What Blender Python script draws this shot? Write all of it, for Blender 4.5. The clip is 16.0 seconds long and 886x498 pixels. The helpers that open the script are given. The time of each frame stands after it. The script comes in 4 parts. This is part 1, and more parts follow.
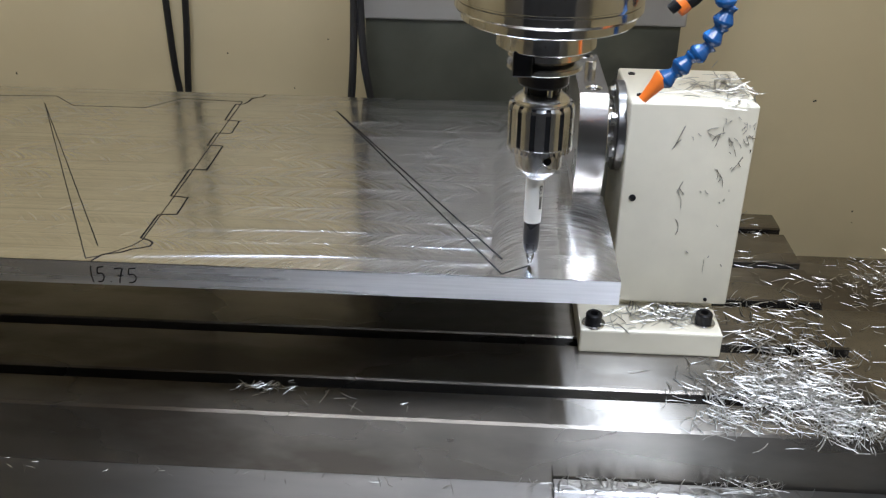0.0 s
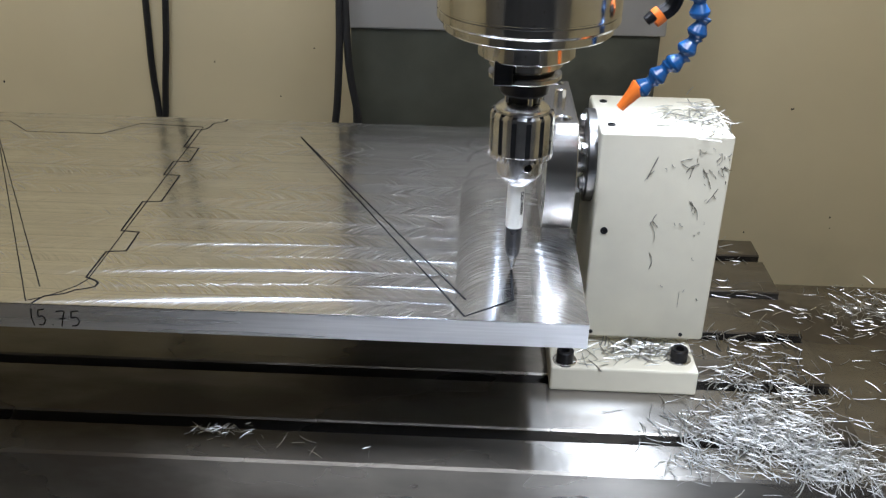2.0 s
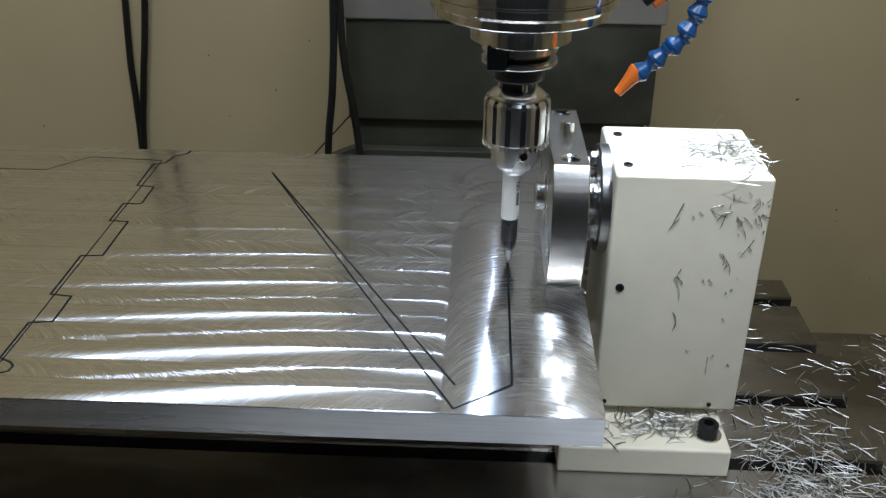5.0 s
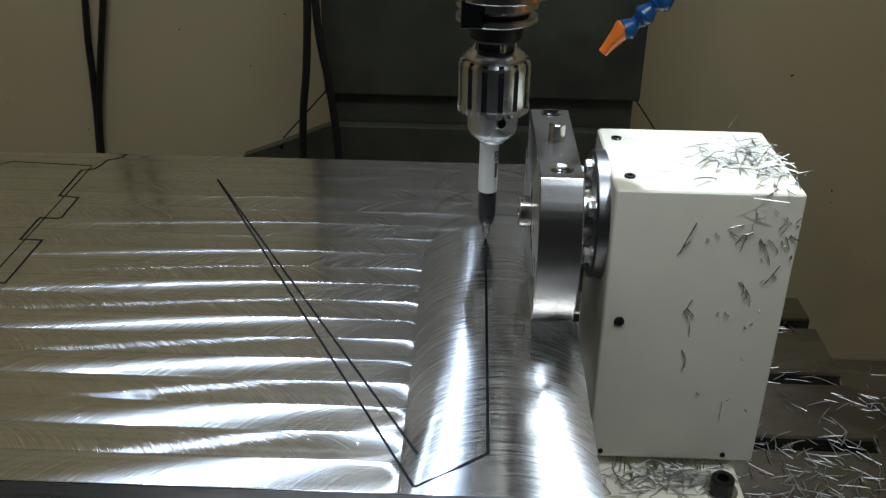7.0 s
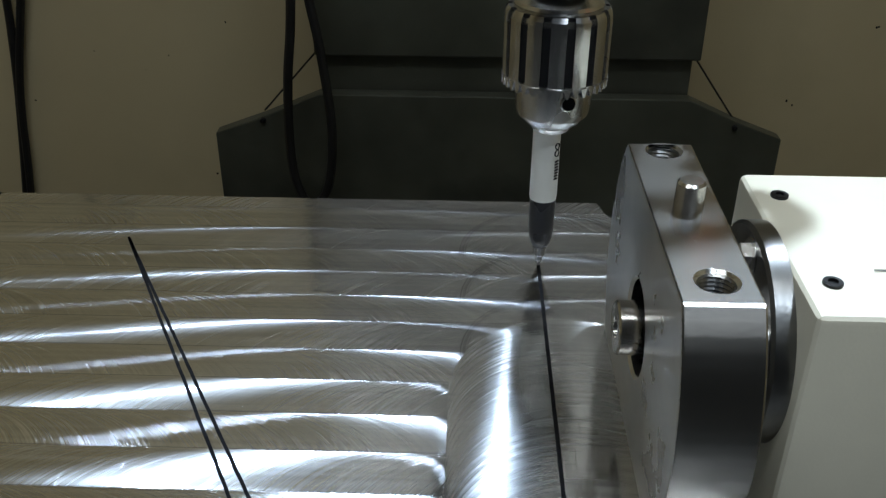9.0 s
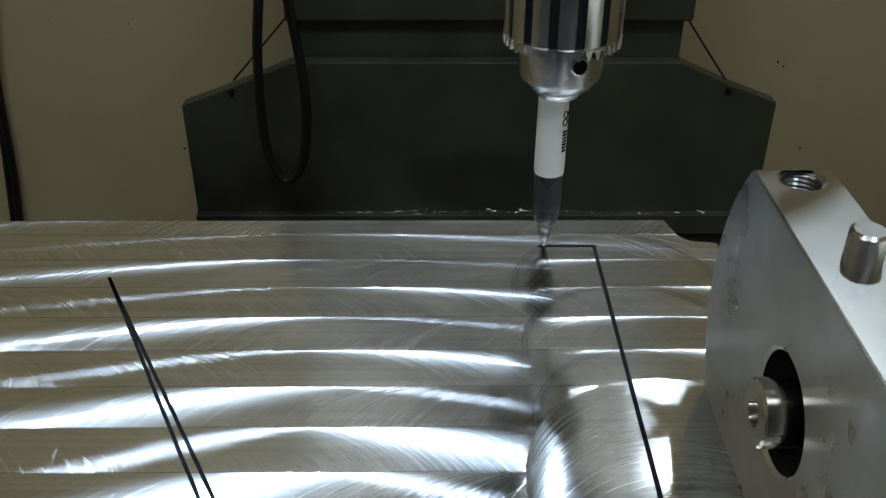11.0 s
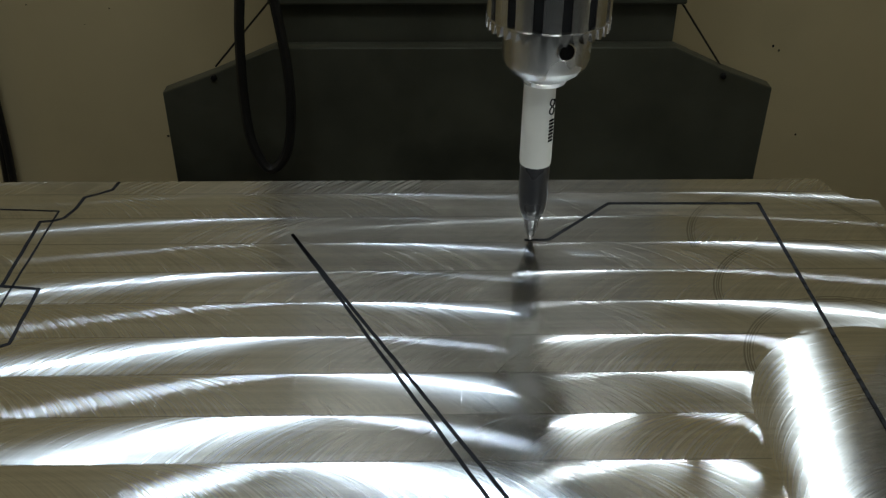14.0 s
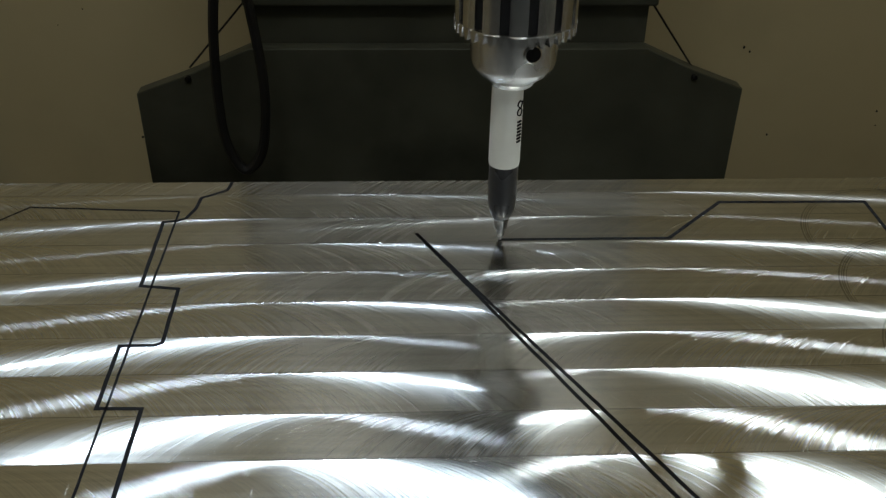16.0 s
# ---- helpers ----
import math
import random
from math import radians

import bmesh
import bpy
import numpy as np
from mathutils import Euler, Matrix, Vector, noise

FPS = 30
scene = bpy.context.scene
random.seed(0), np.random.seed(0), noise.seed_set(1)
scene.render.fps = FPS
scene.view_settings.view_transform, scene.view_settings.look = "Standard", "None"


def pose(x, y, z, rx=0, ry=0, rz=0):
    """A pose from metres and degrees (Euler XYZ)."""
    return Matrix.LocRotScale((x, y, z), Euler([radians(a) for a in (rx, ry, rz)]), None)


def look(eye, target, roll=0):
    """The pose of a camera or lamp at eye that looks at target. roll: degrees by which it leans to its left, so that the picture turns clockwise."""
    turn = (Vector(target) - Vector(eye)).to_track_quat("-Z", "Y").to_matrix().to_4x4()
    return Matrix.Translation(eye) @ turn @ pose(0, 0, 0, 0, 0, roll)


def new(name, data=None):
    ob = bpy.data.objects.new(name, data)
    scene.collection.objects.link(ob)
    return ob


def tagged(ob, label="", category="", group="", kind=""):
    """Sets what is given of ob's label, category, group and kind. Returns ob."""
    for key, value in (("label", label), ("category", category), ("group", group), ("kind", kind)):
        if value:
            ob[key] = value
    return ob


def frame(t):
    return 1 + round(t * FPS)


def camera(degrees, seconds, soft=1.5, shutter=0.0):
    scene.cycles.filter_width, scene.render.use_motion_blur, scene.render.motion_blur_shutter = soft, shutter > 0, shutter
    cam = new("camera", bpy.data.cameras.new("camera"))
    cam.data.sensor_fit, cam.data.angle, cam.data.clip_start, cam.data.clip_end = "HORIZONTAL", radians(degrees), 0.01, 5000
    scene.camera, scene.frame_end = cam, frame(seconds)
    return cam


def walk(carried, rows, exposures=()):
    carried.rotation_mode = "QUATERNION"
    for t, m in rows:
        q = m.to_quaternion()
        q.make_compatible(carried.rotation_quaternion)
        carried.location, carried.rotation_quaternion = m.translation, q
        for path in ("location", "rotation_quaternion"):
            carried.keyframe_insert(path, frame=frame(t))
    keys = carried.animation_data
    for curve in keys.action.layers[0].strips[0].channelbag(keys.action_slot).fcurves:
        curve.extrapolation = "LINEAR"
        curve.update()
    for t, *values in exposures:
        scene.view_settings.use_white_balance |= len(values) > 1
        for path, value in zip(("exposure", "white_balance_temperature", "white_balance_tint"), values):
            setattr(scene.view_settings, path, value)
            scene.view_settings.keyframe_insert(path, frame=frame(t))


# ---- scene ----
cam = camera(50.08, 16.0, soft=1.3)
CAMERA_ROWS = [
    (0.0, pose(-0.0365, -0.6429, 0.3508, 62.19, -0.82, 3.12)),
    (0.5, pose(-0.0381, -0.6443, 0.3520, 62.43, -0.75, 2.97)),
    (1.0, pose(-0.0363, -0.6520, 0.3553, 62.46, -0.88, 2.63)),
    (1.5, pose(-0.0352, -0.6596, 0.3560, 62.62, -0.99, 2.36)),
    (2.0, pose(-0.0337, -0.6579, 0.3563, 62.67, -1.09, 2.34)),
    (2.5, pose(-0.0328, -0.6549, 0.3555, 62.72, -1.01, 2.33)),
    (3.0, pose(-0.0331, -0.6488, 0.3528, 62.83, -0.98, 2.32)),
    (3.5, pose(-0.0306, -0.6472, 0.3511, 62.87, -0.77, 2.49)),
    (4.0, pose(-0.0296, -0.6441, 0.3507, 62.74, -0.63, 2.63)),
    (5.2, pose(-0.0245, -0.6390, 0.3390, 62.60, -0.62, 2.40)),
    (6.3, pose(-0.0186, -0.6290, 0.3221, 62.50, -0.69, 2.10)),
    (7.0, pose(-0.0142, -0.6008, 0.3102, 62.03, -0.81, 1.96)),
    (7.5, pose(-0.0164, -0.5578, 0.2973, 61.35, -0.83, 1.80)),
    (8.0, pose(-0.0220, -0.5081, 0.2816, 60.63, -0.67, 1.61)),
    (8.5, pose(-0.0303, -0.4474, 0.2652, 59.62, -0.55, 1.64)),
    (9.0, pose(-0.0377, -0.4088, 0.2500, 59.42, -0.32, 1.65)),
    (9.3, pose(-0.0407, -0.3884, 0.2421, 59.26, -0.26, 1.67)),
    (10.2, pose(-0.0473, -0.3689, 0.2334, 58.32, -0.19, 0.46)),
    (11.3, pose(-0.0503, -0.3670, 0.2320, 57.36, -0.26, -0.70)),
    (12.0, pose(-0.0506, -0.3723, 0.2340, 57.11, -0.54, -1.01)),
    (12.5, pose(-0.0496, -0.3731, 0.2349, 56.78, -0.57, -1.02)),
    (13.0, pose(-0.0470, -0.3617, 0.2310, 56.61, -0.38, -0.68)),
    (13.5, pose(-0.0452, -0.3517, 0.2268, 56.69, -0.27, -0.76)),
    (14.0, pose(-0.0443, -0.3492, 0.2253, 56.65, -0.21, -0.86)),
    (14.5, pose(-0.0437, -0.3517, 0.2262, 56.75, -0.23, -1.06)),
    (15.0, pose(-0.0426, -0.3536, 0.2269, 56.74, -0.38, -1.51)),
    (15.5, pose(-0.0421, -0.3535, 0.2268, 56.74, -0.59, -1.80)),
    (16.0, pose(-0.0406, -0.3531, 0.2277, 56.67, -0.70, -2.04)),
]
EXPOSURES = [(0.0, 0.48, 5750, 13), (1.0, 0.48, 5700, 13), (2.5, 0.48, 5650, 12), (4.0, 0.17, 5600, 10), (6.3, -0.80, 5800, 7), (8.0, -1.18, 5800, 5), (9.0, -1.18, 5750, 4), (11.5, -1.00, 5800, 2), (13.0, -1.13, 6000, 2), (16.0, -1.36, 6450, 1)]
walk(cam, CAMERA_ROWS, EXPOSURES)

# The table's travel: where it stands along x and y, second by second.
TRAVEL = [
    (0.0, 0.0000, -0.0020), (0.5, -0.0122, -0.0100), (1.0, -0.0141, -0.0236), (1.5, -0.0141, -0.0425),
    (2.0, -0.0141, -0.0597), (2.5, -0.0141, -0.0781), (3.0, -0.0141, -0.0967), (3.5, -0.0141, -0.1161),
    (4.0, -0.0141, -0.1345), (5.2, -0.0141, -0.1795), (6.3, -0.0141, -0.2207), (7.0, -0.0141, -0.2445),
    (7.5, -0.0141, -0.2615), (8.0, -0.0141, -0.2793), (8.5, -0.0141, -0.2970), (9.0, -0.0141, -0.3155),
    (9.3, -0.0141, -0.3262), (10.2, -0.0141, -0.3595), (10.35, -0.0120, -0.3605), (11.3, 0.0200, -0.3606),
    (12.0, 0.0440, -0.3608), (12.5, 0.0570, -0.3608), (13.0, 0.0690, -0.3487), (13.5, 0.0820, -0.3347),
    (13.75, 0.0885, -0.3303), (14.0, 0.0955, -0.3300), (14.5, 0.1108, -0.3299), (15.0, 0.1285, -0.3299), (15.5, 0.1457, -0.3299),
    (16.0, 0.1634, -0.3299),
]

# ---- light ----
world = bpy.data.worlds.new("shop")
scene.world = world
world.use_nodes = True
world.node_tree.nodes["Background"].inputs[0].default_value = (0.9, 0.95, 1.0, 1)
world.node_tree.nodes["Background"].inputs[1].default_value = 0.1


def area_lamp(name, eye, target, sx, sy, power, colour):
    data = bpy.data.lights.new(name, "AREA")
    data.shape, data.size, data.size_y, data.energy, data.color = "RECTANGLE", sx, sy, power, colour
    ob = new(name, data)
    ob.matrix_world = look(eye, target)
    return ob


for at, aim, power, tone, cone in (
    ((-0.190, 0.27, 0.80), (-0.06, -0.33, 0.0), 77.0, (0.74, 0.84, 1.0), 56),
    ((0.245, 0.27, 0.80), (0.12, -0.31, 0.0), 79.0, (0.88, 0.94, 1.0), 62),
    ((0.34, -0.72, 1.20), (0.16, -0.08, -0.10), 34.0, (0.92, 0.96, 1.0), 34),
):
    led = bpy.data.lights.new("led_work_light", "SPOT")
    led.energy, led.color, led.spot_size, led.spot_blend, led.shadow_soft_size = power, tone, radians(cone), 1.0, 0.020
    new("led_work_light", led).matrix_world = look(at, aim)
area_lamp("ceiling_tube", (-0.1, -0.45, 1.45), (-0.1, 0.0, 0.0), 1.2, 0.25, 18.5, (1.0, 0.965, 0.91))
area_lamp("shop_light", (0.9, -1.9, 1.6), (0.0, 0.0, -0.1), 1.6, 0.5, 3.0, (1.0, 0.985, 0.97))


# ---- materials ----
def material(name, colour, rough=0.5, metal=0.0, spread=0.15, scale=40.0, bump=0.0, bump_scale=300.0, rough_spread=0.1, stretch=(1, 1, 1), stain=None, stain_scale=6.0, stain_at=0.55, coat=0.0, lay=0.0):
    """A surface with grain at one scale and blotches at another, in object space."""
    m = bpy.data.materials.new(name)
    m.use_nodes = True
    nt = m.node_tree
    bsdf = nt.nodes["Principled BSDF"]
    bsdf.inputs["Metallic"].default_value = metal
    bsdf.inputs["Coat Weight"].default_value = coat
    if lay:
        # tool marks run along x and draw reflections out across them
        way = nt.nodes.new("ShaderNodeCombineXYZ")
        way.inputs[0].default_value = 1.0
        nt.links.new(way.outputs[0], bsdf.inputs["Tangent"])
        bsdf.inputs["Anisotropic"].default_value, bsdf.inputs["Anisotropic Rotation"].default_value = lay, 0.25
    coord = nt.nodes.new("ShaderNodeTexCoord")
    mapping = nt.nodes.new("ShaderNodeMapping")
    mapping.inputs["Scale"].default_value = stretch
    nt.links.new(coord.outputs["Object"], mapping.inputs[0])

    def noise_at(s, detail=4.0):
        n = nt.nodes.new("ShaderNodeTexNoise")
        n.inputs["Scale"].default_value, n.inputs["Detail"].default_value = s, detail
        nt.links.new(mapping.outputs[0], n.inputs["Vector"])
        return n.outputs["Fac"]

    def ramp(fac, a, b, lo=0.3, hi=0.7):
        r = nt.nodes.new("ShaderNodeValToRGB")
        r.color_ramp.elements[0].position, r.color_ramp.elements[1].position = lo, hi
        r.color_ramp.elements[0].color, r.color_ramp.elements[1].color = a, b
        nt.links.new(fac, r.inputs[0])
        return r.outputs[0]

    lo = tuple(c * (1 - spread) for c in colour) + (1,)
    hi = tuple(min(1, c * (1 + spread)) for c in colour) + (1,)
    grain = noise_at(scale)
    out = ramp(grain, lo, hi)
    if stain:
        mix = nt.nodes.new("ShaderNodeMix")
        mix.data_type = "RGBA"
        nt.links.new(ramp(noise_at(stain_scale, 6.0), (0, 0, 0, 1), (1, 1, 1, 1), stain_at, stain_at + 0.12), mix.inputs["Factor"])
        nt.links.new(out, mix.inputs["A"])
        mix.inputs["B"].default_value = (*stain, 1)
        out = mix.outputs["Result"]
    nt.links.new(out, bsdf.inputs["Base Color"])
    r0, r1 = max(0.02, rough - rough_spread), min(1, rough + rough_spread)
    nt.links.new(ramp(noise_at(scale * 0.3), (r0, r0, r0, 1), (r1, r1, r1, 1)), bsdf.inputs["Roughness"])
    if bump:
        b = nt.nodes.new("ShaderNodeBump")
        b.inputs["Strength"].default_value, b.inputs["Distance"].default_value = bump, 0.001
        nt.links.new(noise_at(bump_scale, 2.0), b.inputs["Height"])
        nt.links.new(b.outputs[0], bsdf.inputs["Normal"])
    return m


def milled_aluminium():
    """Face-milled aluminium: the cutter's arcs in every pass spread the light across them, over a clearer sheen."""
    m = bpy.data.materials.new("milled_aluminium")
    m.use_nodes = True
    nt = m.node_tree
    clear = nt.nodes["Principled BSDF"]
    swept = nt.nodes.new("ShaderNodeBsdfAnisotropic")
    back = nt.nodes.new("ShaderNodeBsdfAnisotropic")
    clear.inputs["Metallic"].default_value = 1.0

    def calc(op, a, b=None, c=None):
        n = nt.nodes.new("ShaderNodeMath")
        n.operation = op
        for i, v in enumerate((a, b, c)):
            if v is None:
                continue
            if isinstance(v, (int, float)):
                n.inputs[i].default_value = v
            else:
                nt.links.new(v, n.inputs[i])
        return n.outputs[0]

    def combine(a, b):
        n = nt.nodes.new("ShaderNodeCombineXYZ")
        for i, v in enumerate((a, b)):
            nt.links.new(v, n.inputs[i])
        return n.outputs[0]

    def noise_on(vector, scale, detail):
        n = nt.nodes.new("ShaderNodeTexNoise")
        n.inputs["Scale"].default_value, n.inputs["Detail"].default_value = scale, detail
        nt.links.new(vector, n.inputs["Vector"])
        return n.outputs["Fac"]

    def ramp(fac, lo, hi, a, b):
        r = nt.nodes.new("ShaderNodeValToRGB")
        r.color_ramp.elements[0].position, r.color_ramp.elements[1].position = lo, hi
        r.color_ramp.elements[0].color, r.color_ramp.elements[1].color = (*a, 1), (*b, 1)
        nt.links.new(fac, r.inputs[0])
        return r.outputs[0]

    coord = nt.nodes.new("ShaderNodeTexCoord")
    shift = nt.nodes.new("ShaderNodeMapping")
    shift.inputs["Location"].default_value = (-0.3, 0.18, 0.0)
    nt.links.new(coord.outputs["Object"], shift.inputs[0])
    sep = nt.nodes.new("ShaderNodeSeparateXYZ")
    nt.links.new(shift.outputs[0], sep.inputs[0])
    x, y = sep.outputs[0], sep.outputs[1]
    # passes along x: place across the cutter's circle, and the arc of its edge there
    v1 = calc("ADD", calc("FLOORED_MODULO", calc("SUBTRACT", y, 0.0040), 0.0216), 0.0230)
    arc1 = calc("SQRT", calc("SUBTRACT", 0.002025, calc("MULTIPLY", v1, v1)))
    # passes along y at the end of the plate
    v2 = calc("SUBTRACT", x, 0.0235)
    arc2 = calc("SQRT", calc("MAXIMUM", 0.0, calc("SUBTRACT", 0.002760, calc("MULTIPLY", v2, v2))))
    at_end = calc("MULTIPLY", calc("GREATER_THAN", x, -0.0290), calc("LESS_THAN", y, calc("ADD", 0.2150, arc2)))

    def pick(a, b):
        n = nt.nodes.new("ShaderNodeMix")
        n.data_type = "VECTOR"
        nt.links.new(at_end, n.inputs["Factor"])
        nt.links.new(a, n.inputs["A"])
        nt.links.new(b, n.inputs["B"])
        return n.outputs[1]

    # the cutter came and went: every other pass has its arcs the other way round
    count = calc("FLOOR", calc("DIVIDE", calc("SUBTRACT", y, 0.0040), 0.0216))
    lay = calc("SUBTRACT", calc("MULTIPLY", calc("FLOORED_MODULO", count, 2.0), 2.0), 1.0)
    tangent = pick(combine(calc("MULTIPLY", calc("MULTIPLY", arc1, -1.0), lay), v1), combine(calc("MULTIPLY", v2, -1.0), arc2))
    # the trailing edge of the cutter leaves a fainter set crossing the first
    tangent_back = pick(combine(calc("MULTIPLY", arc1, lay), v1), combine(v2, arc2))
    grooves = pick(combine(calc("ADD", x, calc("MULTIPLY", arc1, lay)), calc("MULTIPLY", y, 0.02)), combine(calc("SUBTRACT", y, arc2), calc("MULTIPLY", x, 0.02)))
    lines = noise_on(grooves, 1500.0, 4.0)
    mid = noise_on(grooves, 420.0, 2.0)
    coarse = noise_on(grooves, 160.0, 2.0)
    stretch = nt.nodes.new("ShaderNodeMapping")
    stretch.inputs["Scale"].default_value = (1.6, 190.0, 1.0)
    nt.links.new(coord.outputs["Object"], stretch.inputs[0])
    drag = noise_on(stretch.outputs[0], 2.0, 5.0)
    cloud = noise_on(coord.outputs["Object"], 14.0, 4.0)
    scratch_map = nt.nodes.new("ShaderNodeMapping")
    scratch_map.inputs["Rotation"].default_value = (0, 0, 0.6)
    scratch_map.inputs["Scale"].default_value = (900.0, 30.0, 1.0)
    nt.links.new(coord.outputs["Object"], scratch_map.inputs[0])
    scratch = noise_on(scratch_map.outputs[0], 1.0, 1.0)
    mixed = calc("ADD", calc("MULTIPLY", drag, 0.24), calc("ADD", calc("MULTIPLY", lines, 0.38), calc("ADD", calc("MULTIPLY", coarse, 0.04), calc("MULTIPLY", mid, 0.22))))
    tint = ramp(mixed, 0.31, 0.54, (0.44, 0.44, 0.44), (0.80, 0.795, 0.78))
    # rings where the cutter dwelt at the end of its passes
    ring = 0.0
    for cx, cy in ((0.0205, 0.2845), (0.0195, 0.3275), (0.0210, 0.2415)):
        dx, dy = calc("SUBTRACT", x, cx), calc("SUBTRACT", y, cy)
        span = calc("SQRT", calc("ADD", calc("MULTIPLY", dx, dx), calc("MULTIPLY", dy, dy)))
        for radius, half in ((0.0452, 0.00035), (0.0441, 0.00022), (0.0433, 0.00030), (0.0422, 0.00016)):
            line = calc("MULTIPLY", calc("LESS_THAN", calc("ABSOLUTE", calc("SUBTRACT", span, radius)), half), calc("GREATER_THAN", dy, -0.004))
            ring = calc("MAXIMUM", ring, line)
    seam = calc("MULTIPLY", calc("LESS_THAN", v1, 0.0235), 0.6)
    ring = calc("MAXIMUM", calc("MULTIPLY", calc("SUBTRACT", 1.0, at_end), seam), calc("MULTIPLY", ring, calc("MULTIPLY", calc("SUBTRACT", 1.0, at_end), calc("ADD", 0.25, calc("MULTIPLY", cloud, 0.9)))))
    darker = nt.nodes.new("ShaderNodeMix")
    darker.data_type = "RGBA"
    nt.links.new(calc("MULTIPLY", ring, 0.75), darker.inputs["Factor"])
    nt.links.new(tint, darker.inputs["A"])
    darker.inputs["B"].default_value = (0.12, 0.12, 0.12, 1)
    tint = darker.outputs["Result"]
    for b in (clear, swept, back):
        nt.links.new(tint, b.inputs["Base Color" if b is clear else "Color"])
    nt.links.new(calc("ADD", 0.05, calc("MULTIPLY", calc("MULTIPLY", cloud, drag), 0.28)), clear.inputs["Roughness"])
    spread = calc("ADD", 0.148, calc("ADD", calc("MULTIPLY", mid, 0.03), calc("MULTIPLY", cloud, 0.05)))
    for b, way in ((swept, tangent), (back, tangent_back)):
        nt.links.new(spread, b.inputs["Roughness"])
        b.inputs["Anisotropy"].default_value = -0.83
        b.distribution = "BECKMANN"
        nt.links.new(way, b.inputs["Tangent"])
    crossed = nt.nodes.new("ShaderNodeMixShader")
    crossed.inputs[0].default_value = 0.20
    nt.links.new(swept.outputs[0], crossed.inputs[1])
    nt.links.new(back.outputs[0], crossed.inputs[2])
    bump = nt.nodes.new("ShaderNodeBump")
    bump.inputs["Strength"].default_value, bump.inputs["Distance"].default_value = 0.2, 0.0001
    height = calc("ADD", calc("ADD", calc("MULTIPLY", lines, 0.8), calc("ADD", calc("MULTIPLY", coarse, 0.1), calc("MULTIPLY", mid, 0.4))), calc("MULTIPLY", ramp(scratch, 0.70, 0.78, (0, 0, 0), (1, 1, 1)), -0.8))
    nt.links.new(height, bump.inputs["Height"])
    for b in (clear, swept, back):
        nt.links.new(bump.outputs[0], b.inputs["Normal"])
    mix = nt.nodes.new("ShaderNodeMixShader")
    nt.links.new(ramp(calc("ADD", calc("MULTIPLY", lines, 0.5), calc("MULTIPLY", mid, 0.5)), 0.36, 0.64, (0.35, 0.35, 0.35), (0.75, 0.75, 0.75)), mix.inputs[0])
    nt.links.new(clear.outputs[0], mix.inputs[1])
    dull = nt.nodes.new("ShaderNodeBsdfAnisotropic")
    dull.inputs["Roughness"].default_value = 0.315
    dull.inputs["Anisotropy"].default_value = -0.54
    nt.links.new(tangent, dull.inputs["Tangent"])
    dull.distribution = "BECKMANN"
    nt.links.new(tint, dull.inputs["Color"])
    worn = nt.nodes.new("ShaderNodeMixShader")
    nt.links.new(calc("ADD", ramp(cloud, 0.35, 0.65, (0.28, 0.28, 0.28), (0.50, 0.50, 0.50)), calc("MULTIPLY", at_end, 0.06)), worn.inputs[0])
    nt.links.new(crossed.outputs[0], worn.inputs[1])
    nt.links.new(dull.outputs[0], worn.inputs[2])
    nt.links.new(worn.outputs[0], mix.inputs[2])
    nt.links.new(mix.outputs[0], nt.nodes["Material Output"].inputs[0])
    return m


